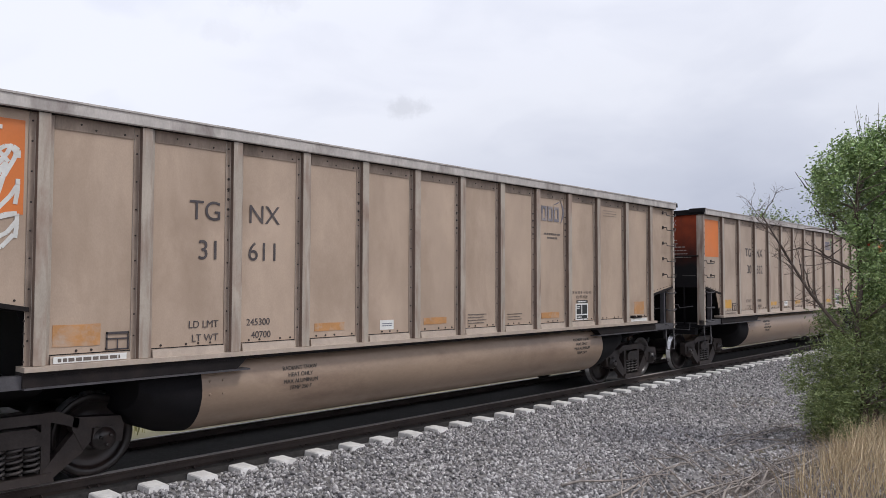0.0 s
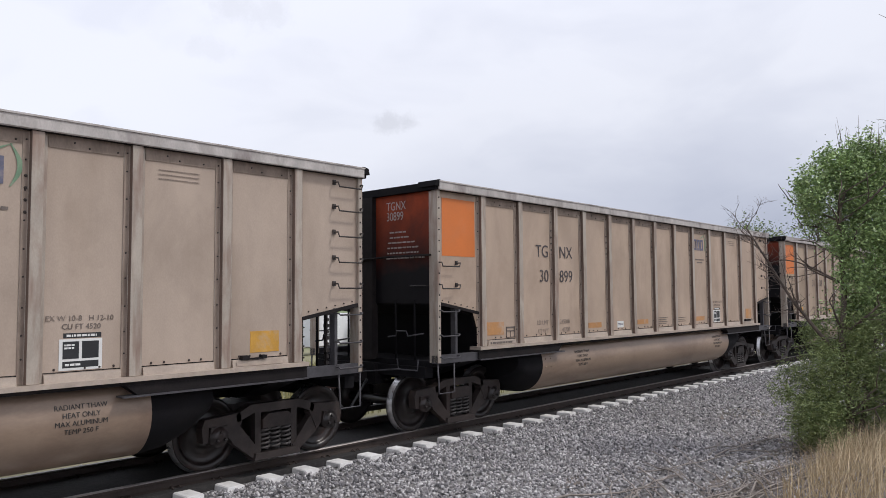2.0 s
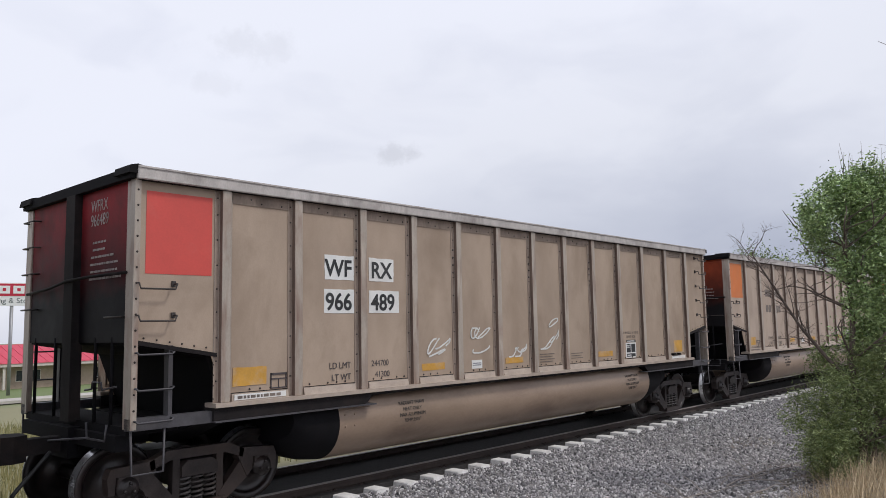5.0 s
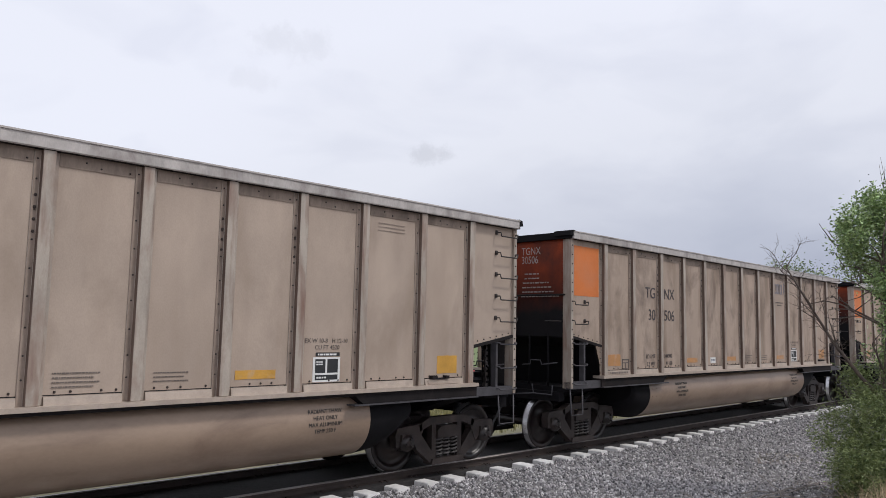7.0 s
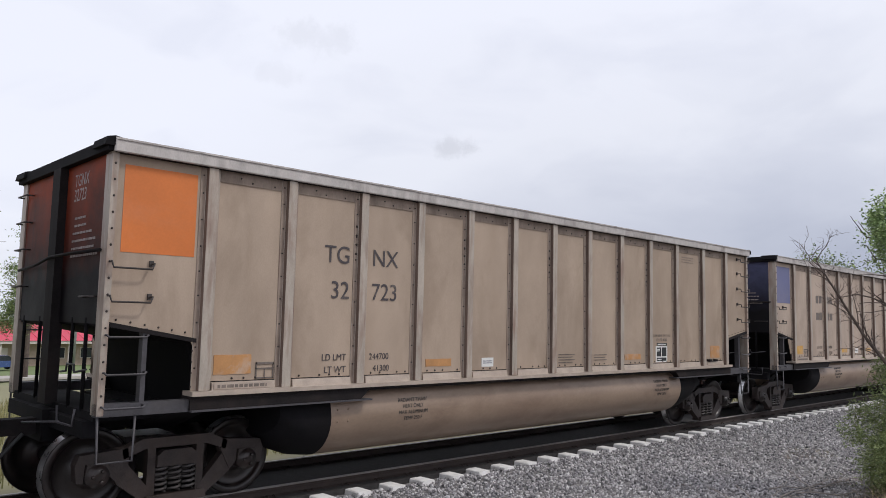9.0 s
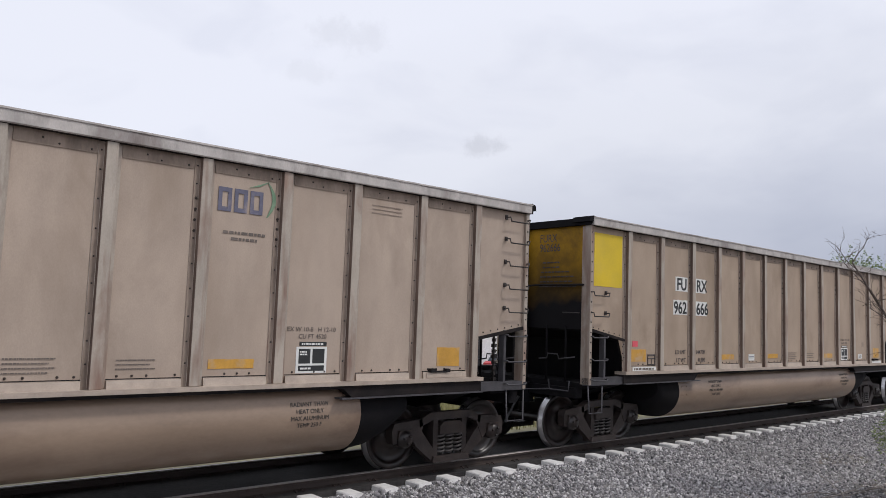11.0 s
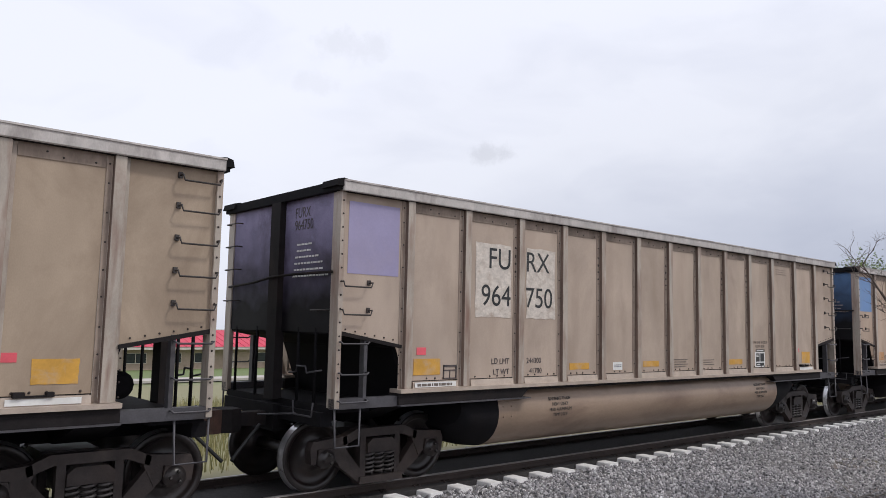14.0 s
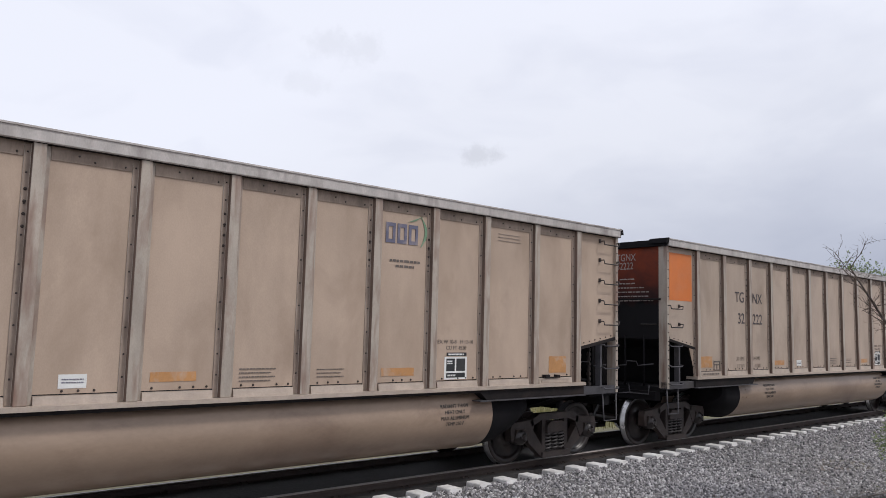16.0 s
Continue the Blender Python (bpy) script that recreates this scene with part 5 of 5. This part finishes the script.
def build_near_tree():
    base = Vector((13.5, -6.08, -0.5))
    tree = thing("tree", "leafy young tree with a thick shrubby foot beside the track", "tree", at=Matrix.Translation(base))
    rng = random.Random(5)
    bm = bmesh.new()
    tips = []
    tube(bm, [(0, 0, -0.1), (0.06, -0.03, 0.8), (0.0, 0.05, 1.7), (0.08, 0.0, 2.7), (0.05, 0.05, 3.9), (0.3, -0.2, 4.9)], 0.075, 8, 0.02)
    tube(bm, [(0.05, -0.05, -0.1), (0.35, -0.2, 0.9), (0.5, -0.35, 2.0), (0.6, -0.3, 3.4)], 0.05, 7, 0.015)
    for z in (0.6, 1.0, 1.5, 2.0, 2.8, 3.2, 3.5, 3.8):
        for k in range(3):
            a = rng.uniform(0, 6.3)
            branch(bm, (0.04, 0.02, z), (math.cos(a), math.sin(a), 0.55), rng.uniform(0.5, 0.95), 0.022, 1, rng, tips)
    part("trunk", bm, M_BARK, tree, "grey-brown trunks and limbs")
    # upper crown, with an uneven outline; the mass goes on to the far side of the stem
    def masses(rows, seed):
        # rows: offset to the camera's right, height, radius, placed to fit its view; each mass gets a depth of its own
        deep = random.Random(seed)
        at, size = [], []
        for across, z, r in rows:
            d = deep.uniform(-0.3, 0.45)
            at.append((0.68 * across + 0.73 * d, -0.73 * across + 0.68 * d, z))
            size.append((r, r, r * 0.9))
        return at, size
    up, rad = masses(((0.45, 4.95, 0.36), (0.12, 4.8, 0.34), (0.75, 4.75, 0.5), (0.3, 3.05, 0.36), (0.1, 2.85, 0.28), (0.2, 2.35, 0.3), (0.45, 2.5, 0.36), (0.05, 3.45, 0.32), (-0.1, 4.65, 0.42), (-0.45, 4.35, 0.36), (-0.72, 4.2, 0.24), (0.35, 4.45, 0.55), (0.9, 4.4, 0.6),
                      (-0.3, 4.05, 0.36), (0.3, 3.95, 0.5), (0.85, 3.7, 0.6), (1.4, 4.2, 0.7), (0.55, 3.45, 0.42), (1.1, 3.1, 0.6), (1.5, 3.5, 0.7), (0.85, 2.75, 0.42), (1.5, 2.5, 0.7)), 61)
    part("crown", leaf_cloud(up, rad, 62000, 0.062, 3, M_LEAF, "crown", clump=0.10, per=52), None, tree, "bright green leafy crown")
    low, rad = masses(((-0.3, 1.95, 0.3), (0.15, 2.1, 0.36), (0.65, 2.1, 0.5), (-0.45, 1.5, 0.36), (0.05, 1.55, 0.5), (-0.62, 1.1, 0.42), (-0.2, 1.0, 0.5), (0.5, 1.3, 0.6), (-0.58, 0.65, 0.40),
                       (-0.25, 0.5, 0.5), (0.3, 0.6, 0.6), (0.9, 0.9, 0.7), (-0.3, 0.2, 0.32), (0.2, 0.1, 0.4), (1.3, 1.6, 0.7), (-0.38, 0.35, 0.36)), 62)
    part("shrub_foliage", leaf_cloud(low, rad, 56000, 0.07, 4, M_LEAF2, "shrub_foliage", slim=0.24, clump=0.09, per=44), None, tree, "dense olive shrub foliage round the foot")
    # wisps above the crown
    bm = bmesh.new()
    for k in range(26):
        a = rng.uniform(0, 6.3)
        p = Vector((0.35 + 0.35 * math.cos(a), -0.3 + 0.35 * math.sin(a), rng.uniform(4.75, 5.1)))
        tube(bm, [p, p + Vector((rng.uniform(-0.06, 0.06), rng.uniform(-0.06, 0.06), rng.uniform(0.25, 0.5)))], 0.006, 3, 0.002)
    tagged(part("shoot_growth", bm, M_BARK, tree), kind="stuff")
    # dead branch reaching out over the ballast
    bm = bmesh.new()
    tips = []
    dead = Vector((12.3, -5.0, 3.2)) - base
    root = Vector((0.1, 0.0, 1.5))
    mid = root.lerp(dead, 0.55) + Vector((0, 0.02, -0.16))
    tube(bm, [root, root.lerp(mid, 0.5) + Vector((0, 0, -0.05)), mid, mid.lerp(dead, 0.5) + Vector((0, 0.02, 0.03)), dead], 0.036, 7, 0.010)
    for k in range(18):
        f = 0.34 + 0.66 * k / 17
        p = root.lerp(dead, f) + Vector((0, 0, -0.14 * math.sin(math.pi * f)))
        branch(bm, p, (rng.uniform(-0.9, 0.2), rng.uniform(-0.2, 0.8), rng.uniform(0.3, 1.0)), rng.uniform(0.28, 0.6), 0.009, 2, rng, tips, 0.6, sides=4)
    part("dead_branch", bm, M_BARK, tree, "bare grey dead branch with fine twigs")


build_near_tree()


def build_bare_tree():
    base = Vector((13.4, -8.2, 0.0))
    tree = thing("bare_tree", "leafless grey tree with thin upright twigs", "tree", at=Matrix.Translation(base))
    rng = random.Random(8)
    bm = bmesh.new()
    tips = []
    tube(bm, [(0, 0, -0.3), (0.05, 0, 2.0), (0, 0.08, 4.0), (0.05, 0.1, 5.2), (0.02, 0.08, 6.5)], 0.09, 8, 0.03)
    part("trunk", bm, M_BARK, tree)
    for k, (z, way) in enumerate(((4.3, (0.1, 0.75, 0.5)), (4.7, (0.1, 0.8, 0.62)), (5.0, (0.0, 0.6, 0.9)), (5.1, (0.5, -0.4, 0.8)), (4.9, (-0.6, -0.5, 0.7)), (4.2, (0.6, -0.7, 0.5)))):
        bm = bmesh.new()
        branch(bm, (0.02, 0.06, z), way, 0.85, 0.025, 2, rng, tips, 0.4, sides=4)
        part("limb", bm, M_DEAD, tree, "thin bare limb with twigs")
    for z, rise in ((5.55, 0.42), (6.3, 0.5)):
        bm = bmesh.new()
        branch(bm, (0.03, 0.09, z), (-0.2, 0.85, rise), 0.98, 0.018, 1, rng, tips, 0.35, sides=4, wild=0.12)
        part("limb", bm, M_DEAD, tree, "long bare limb with twigs")


build_bare_tree()


def build_grass(name, label, mat, seed, count, area, height, width, lean=0.35):
    rng = np.random.default_rng(seed)
    x0, x1, y0, y1 = area
    p = np.stack([rng.uniform(x0, x1, count), rng.uniform(y0, y1, count)], 1)
    z = np.array([ground_z(x, y) for x, y in p]) - 0.02
    h = height * rng.uniform(0.35, 1.15, count)
    a = rng.uniform(0, 2 * np.pi, count)
    d = np.stack([np.cos(a), np.sin(a)], 1) * (lean * rng.random(count) * h)[:, None]
    side = np.stack([-np.sin(a + 1), np.cos(a + 1)], 1) * width * 0.5
    v = np.zeros((count, 5, 3))
    v[:, 0, :2], v[:, 1, :2] = p - side, p + side
    v[:, 2, :2], v[:, 3, :2] = p + d * 0.35 + side * 0.8, p + d * 0.35 - side * 0.8
    v[:, 4, :2] = p + d
    v[:, 0, 2] = v[:, 1, 2] = z
    v[:, 2, 2] = v[:, 3, 2] = z + h * 0.6
    v[:, 4, 2] = z + h
    base = np.arange(count)[:, None] * 5
    faces = np.concatenate([base + np.array([[0, 1, 2]]), base + np.array([[0, 2, 3]]), base + np.array([[3, 2, 4]])])
    return tagged(new(name, quick_mesh(name, v.reshape(-1, 3), faces, mat)), label, "grass", kind="stuff")


build_grass("dry_grass", "tall straw-coloured dry grass at the foot of the tree", M_STRAW, 11, 1500, (8.6, 14.5, -7.7, -6.45), 0.66, 0.009, 0.95)
build_grass("dry_grass_edge", "sparse dry stems at the edge of the ballast", M_STRAW, 12, 600, (10.6, 14, -6.6, -6.2), 0.55, 0.008, 0.7)
build_grass("pasture_grass", "tall dry pasture grass behind the railway", M_HAY, 13, 40000, (0, 45, 4.6, 24), 0.55, 0.025)


build_grass("straw_litter", "low matted straw and broken stems on the earth", M_STICK, 14, 5000, (8.0, 15, -7.6, -5.4), 0.14, 0.012, 2.4)


def build_sticks():
    rng = random.Random(21)
    for k in range(60):
        x, y = rng.uniform(8.2, 13.4), rng.uniform(-6.6, -4.3)
        a = rng.uniform(-0.5, 0.9) + (0.25 if k < 9 else 0)
        n = rng.uniform(0.8, 2.4)
        d = Vector((math.cos(a), math.sin(a), 0))
        bm = bmesh.new()
        pts = []
        for j in range(6):
            q = Vector((x, y, 0)) + d * n * (j / 5 - 0.5) + Vector((rng.uniform(-0.04, 0.04), rng.uniform(-0.05, 0.05), 0))
            q.z = float(max(ground_z(q.x, q.y), bed_z(q.y) if q.y > -5.1 else -9)) + 0.05 + rng.uniform(0, 0.05)
            pts.append(q)
        tube(bm, pts, rng.uniform(0.009, 0.020), 5, 0.006)
        for j in range(3):
            s = pts[rng.randint(1, 4)]
            e = s + (d * 0.3 + Vector((rng.uniform(-0.2, 0.2), rng.uniform(-0.25, 0.25), rng.uniform(0.0, 0.05))))
            tube(bm, [s, e], 0.006, 4, 0.003)
        tagged(part("fallen_stick", bm, M_STICK), "bleached dead stick lying on the ballast", "stick", "fallen sticks")


build_sticks()


# ---- behind the train: trees, building, sign, vehicles ----
def at_angle(az, dist):
    return EYE[0] + dist * math.sin(radians(az)), EYE[1] + dist * math.cos(radians(az))


def build_far_tree(az, dist, top, width, seed, count=5000, label="green leafy tree far behind the railway"):
    x, y = at_angle(az, dist)
    z = float(ground_z(x, y))
    h = top - z
    tree = thing("tree", label, "tree", "trees behind the railway", Matrix.Translation((x, y, z)))
    rng = random.Random(seed)
    bm = bmesh.new()
    tips = []
    tube(bm, [(0, 0, -0.2), (0.1, 0, h * 0.3), (0, 0.1, h * 0.8)], 0.02 * h + 0.05, 7, 0.04)
    for k in range(9):
        a = rng.uniform(0, 6.3)
        branch(bm, (0.05, 0, h * rng.uniform(0.25, 0.65)), (math.cos(a), math.sin(a), 0.8), width * 0.6, 0.07, 1, rng, tips)
    part("trunk", bm, M_BARK, tree)
    cs, rs = [], []
    for k in range(14):
        a, r = rng.uniform(0, 6.3), rng.uniform(0, 0.62) * width
        zc = h * rng.uniform(0.34, 0.88)
        r *= 1.15 - 0.6 * zc / h
        s = width * rng.uniform(0.26, 0.46)
        cs.append((r * math.cos(a), r * math.sin(a), zc))
        rs.append((s, s, s * 0.8))
    part("crown", leaf_cloud(cs, rs, count * 2, 0.2, seed, M_FAR, "crown", clump=0.35), None, tree, "loose green crown")


build_far_tree(8.6, 52, 12.8, 5.2, 31, 20000)
build_far_tree(15.0, 66, 9.6, 2.6, 32, 5000)
build_far_tree(4.0, 60, 11.0, 4.0, 33, 4000)
build_far_tree(70.4, 58, 8.0, 3.4, 34, 6000, "pale green tree beyond the train")
build_far_tree(74.5, 62, 9.4, 4.0, 35, 4000, "pale green tree beyond the train")
build_far_tree(68.0, 75, 8.6, 1.6, 36, 2500, "pale green tree beyond the train")
build_far_tree(78.5, 60, 10.0, 4.4, 37, 4000, "pale green tree beyond the train")


def build_building():
    x0, x1, y0, y1 = 8.0, 62.0, 86.0, 100.0
    z = -4.05
    house = thing("building", "low tan building with a long red metal roof", "building", at=Matrix.Translation((x0, y0, z)))
    L, D = x1 - x0, y1 - y0
    bm = bmesh.new()
    box(bm, 0, L, 0, D, -0.5, 2.75)
    part("wall", bm, M_WALL, house, "tan stucco walls")
    bm = bmesh.new()
    box(bm, -1.2, L + 1.2, -1.6, D + 1.6, 2.60, 2.95)
    part("fascia", bm, M_FASCIA, house, "pale fascia under the eaves")
    bm = bmesh.new()
    prism(bm, [(-1.7, 2.95), (D + 1.7, 2.95), (D / 2 + 1.2, 5.0), (D / 2 - 1.2, 5.0)], -1.3, L + 1.3, "x")
    roof = part("roof", bm, M_ROOF, house, "red metal roof")
    bm = bmesh.new()
    for k in range(int(L)):
        u = k + 0.5
        prism(bm, [(-1.72, 2.94), (-1.72, 3.0), (D / 2 - 1.2, 5.05), (D / 2 - 1.2, 4.99)], u, u + 0.06, "x")
    part("roof_seams", bm, M_ROOF, roof)
    bm_f = bmesh.new()
    box(bm_f, -0.06, 2.66, -0.05, 0.02, 0.84, 2.16)
    frame_mesh = mesh_of("window_frame", bm_f, M_FASCIA)
    bm_p = bmesh.new()
    box(bm_p, 0.02, 1.26, -0.075, -0.052, 0.92, 2.08)
    box(bm_p, 1.34, 2.58, -0.075, -0.052, 0.92, 2.08)
    pane_mesh = mesh_of("pane", bm_p, M_GLASSDARK)
    for k in range(12):
        u = 1.6 + k * 4.4
        if k in (3, 8):
            bm = bmesh.new()
            box(bm, u, u + 1.0, -0.06, 0.02, 0, 2.1)
            part("door", bm, M_FASCIA, house, "pale door")
            continue
        w = part("window", frame_mesh, None, house, "dark window in a pale frame", at=pose(u, 0, 0))
        part("pane", pane_mesh, None, w)
    for k in range(8):
        bm = bmesh.new()
        box(bm, k * 7.2 + 0.2, k * 7.2 + 0.45, -1.4, -1.15, -0.3, 2.62)
        part("porch_post", bm, M_FASCIA, house)


build_building()


def build_sign():
    x, y = at_angle(17.9, 84)
    z = float(ground_z(x, y))
    sign = thing("roadside_sign", "red and white storage company sign on a tall steel pole", "sign", at=pose(x, y, z, 0, 0, -18))
    bm = bmesh.new()
    tube(bm, [(0, 0.2, -0.3), (0, 0.2, 9)], 0.16, 10)
    part("pole", bm, M_POLE, sign, "grey steel pole")
    zt = 2.126 + 84 * math.tan(radians(3.42)) - z
    zb = 2.126 + 84 * math.tan(radians(1.92)) - z
    w = 3.1
    bm = bmesh.new()
    box(bm, -w, w, 0.0, 0.35, zb, zt)
    part("cabinet", bm, M_SIGNWHITE, sign, "white sign cabinet", 0.03)
    bm = bmesh.new()
    h = zt - zb
    box(bm, -w + 0.05, w - 0.05, -0.03, -0.004, zb + h * 0.42, zt - 0.08)
    part("red_field", bm, M_SIGNRED, sign, "red upper field")
    # the company's name as plain white blocks
    bm = bmesh.new()
    z0, z1 = zb + h * 0.53, zt - h * 0.13
    for k in range(4):
        u = -w + 0.75 + k * 1.22
        box(bm, u, u + 0.95, -0.06, -0.032, z0, z1)
    part("white_blocks", bm, M_SIGNWHITE, sign, "four white blocks in place of a name")
    bm = bmesh.new()
    for k in range(4):
        u = -w + 0.75 + k * 1.22
        box(bm, u + 0.33, u + 0.62, -0.07, -0.062, z0 + (z1 - z0) * (0.5 if k == 0 else 0.3), z1 - (z1 - z0) * 0.3)
    part("red_centres", bm, M_SIGNRED, sign)
    text("sign_words", "Moving & Storage", 0.72, M_SIGNINK, sign, pose(0, -0.01, zb + h * 0.11, 90, 0, 0), "dark lettering", "CENTER")


build_sign()


def build_vehicle(name, label, category, paint, az, dist, turn, length, height, kind):
    x, y = at_angle(az, dist)
    car = thing(name, label, category, "vehicles parked behind the railway", pose(x, y, float(ground_z(x, y)) + 0.02, 0, 0, turn))
    w, L = 0.95, length
    bm = bmesh.new()
    if kind == "box":
        box(bm, -L / 2, L / 2 - 1.7, -w - 0.1, w + 0.1, 0.75, height)
        part("cargo_box", bm, paint, car, "white cargo box", 0.03)
        bm = bmesh.new()
        prism(bm, [(L / 2 - 1.65, 0.45), (L / 2 + 0.3, 0.45), (L / 2 + 0.3, 1.15), (L / 2 - 0.35, 1.3), (L / 2 - 0.75, 2.1), (L / 2 - 1.65, 2.1)], -w, w, "y")
        part("body", bm, paint, car, "", 0.05)
        bm = bmesh.new()
        prism(bm, [(L / 2 - 1.3, 1.35), (L / 2 - 0.5, 1.35), (L / 2 - 0.85, 1.95), (L / 2 - 1.3, 1.95)], -w - 0.01, w + 0.01, "y")
        part("side_window", bm, M_GLASSDARK, car)
    else:
        prism(bm, [(-L / 2, 0.35), (L / 2, 0.35), (L / 2, 0.75), (L / 2 - 1.1, 0.95), (-L / 2 + 0.4, 1.0), (-L / 2, 0.85)], -w, w, "y")
        part("body", bm, paint, car, "", 0.06)
        bm = bmesh.new()
        prism(bm, [(-L / 2 + 0.45, 0.98), (L / 2 - 1.2, 0.95), (L / 2 - 1.9, height), (-L / 2 + 0.9, height)], -w * 0.86, w * 0.86, "y")
        part("cabin", bm, M_GLASSDARK, car, "dark glazed cabin", 0.05)
        bm = bmesh.new()
        box(bm, -L / 2 + 0.95, L / 2 - 1.95, -w * 0.84, w * 0.84, height - 0.04, height + 0.03)
        part("roof", bm, paint, car, "", 0.02)
    for u in (-L / 2 + 0.85, L / 2 - 0.85):
        for s in (-1, 1):
            bm = bmesh.new()
            lathe(bm, [(s * (w - 0.2), 0.2), (s * (w - 0.2), 0.34), (s * (w + 0.02), 0.34), (s * (w + 0.02), 0.2)], (u, 0, 0.34), "y", 16)
            part("wheel", bm, M_TYRE, car, "black wheel")


build_vehicle("box_truck", "white box truck parked behind the railway", "truck", M_CARWHITE, 39.5, 62, 10, 7.0, 3.2, "box")
build_vehicle("box_truck", "white box truck parked behind the railway", "truck", M_CARWHITE, 33.5, 66, -5, 7.0, 3.2, "box")
build_vehicle("parked_car", "dark blue car parked by the building", "car", M_CARBLUE, 13.6, 88, 20, 4.5, 1.45, "car")
build_vehicle("parked_car", "dark blue car parked behind the railway", "car", M_CARBLUE, 35.6, 60, 30, 4.5, 1.45, "car")
build_vehicle("box_truck", "white box truck parked behind the railway", "truck", M_CARWHITE, 44.0, 64, 0, 7.0, 3.2, "box")
build_vehicle("parked_car", "red car parked behind the railway", "car", M_CARRED, 46.5, 62, 15, 4.5, 1.45, "car")
build_vehicle("parked_car", "red car parked behind the railway", "car", M_CARRED, 30.5, 64, 5, 4.5, 1.45, "car")


# ---- what moves: the train rolls towards -x, its wheels turning ----
STEPS = ((0.0, 1.61), (0.5, -4.63), (1.0, -10.83), (1.5, -17.08), (2.0, -23.70), (2.5, -29.88), (3.0, -36.12), (3.5, -42.33), (4.0, -48.53), (4.5, -54.76),
         (7.0, -85.73), (7.5, -91.92), (8.0, -98.12), (8.5, -104.33), (11.0, -135.30), (11.5, -141.86), (12.0, -148.06), (12.5, -154.25), (13.0, -160.46),
         (13.5, -166.66), (14.0, -172.84), (14.5, -179.08), (15.0, -185.26), (15.5, -191.42), (16.0, -197.64))


def motions():
    for k, car in enumerate(CARS):
        walk(car, [(t, pose(s + (k - 1) * PITCH, 0, 0)) for t, s in STEPS])
    ts = [i / FPS for i in range(0, 481)]
    way = np.interp(ts, *zip(*STEPS))
    for car in CARS:
        for truck in [c for c in car.children if c.name.startswith("truck")]:
            for w in [c for c in truck.children if c.name.startswith("wheelset")]:
                x = w.location.x
                walk(w, [(t, pose(x, 0, RADIUS, 0, math.degrees(s / RADIUS) % 360, 0)) for t, s in zip(ts, way)])


motions()
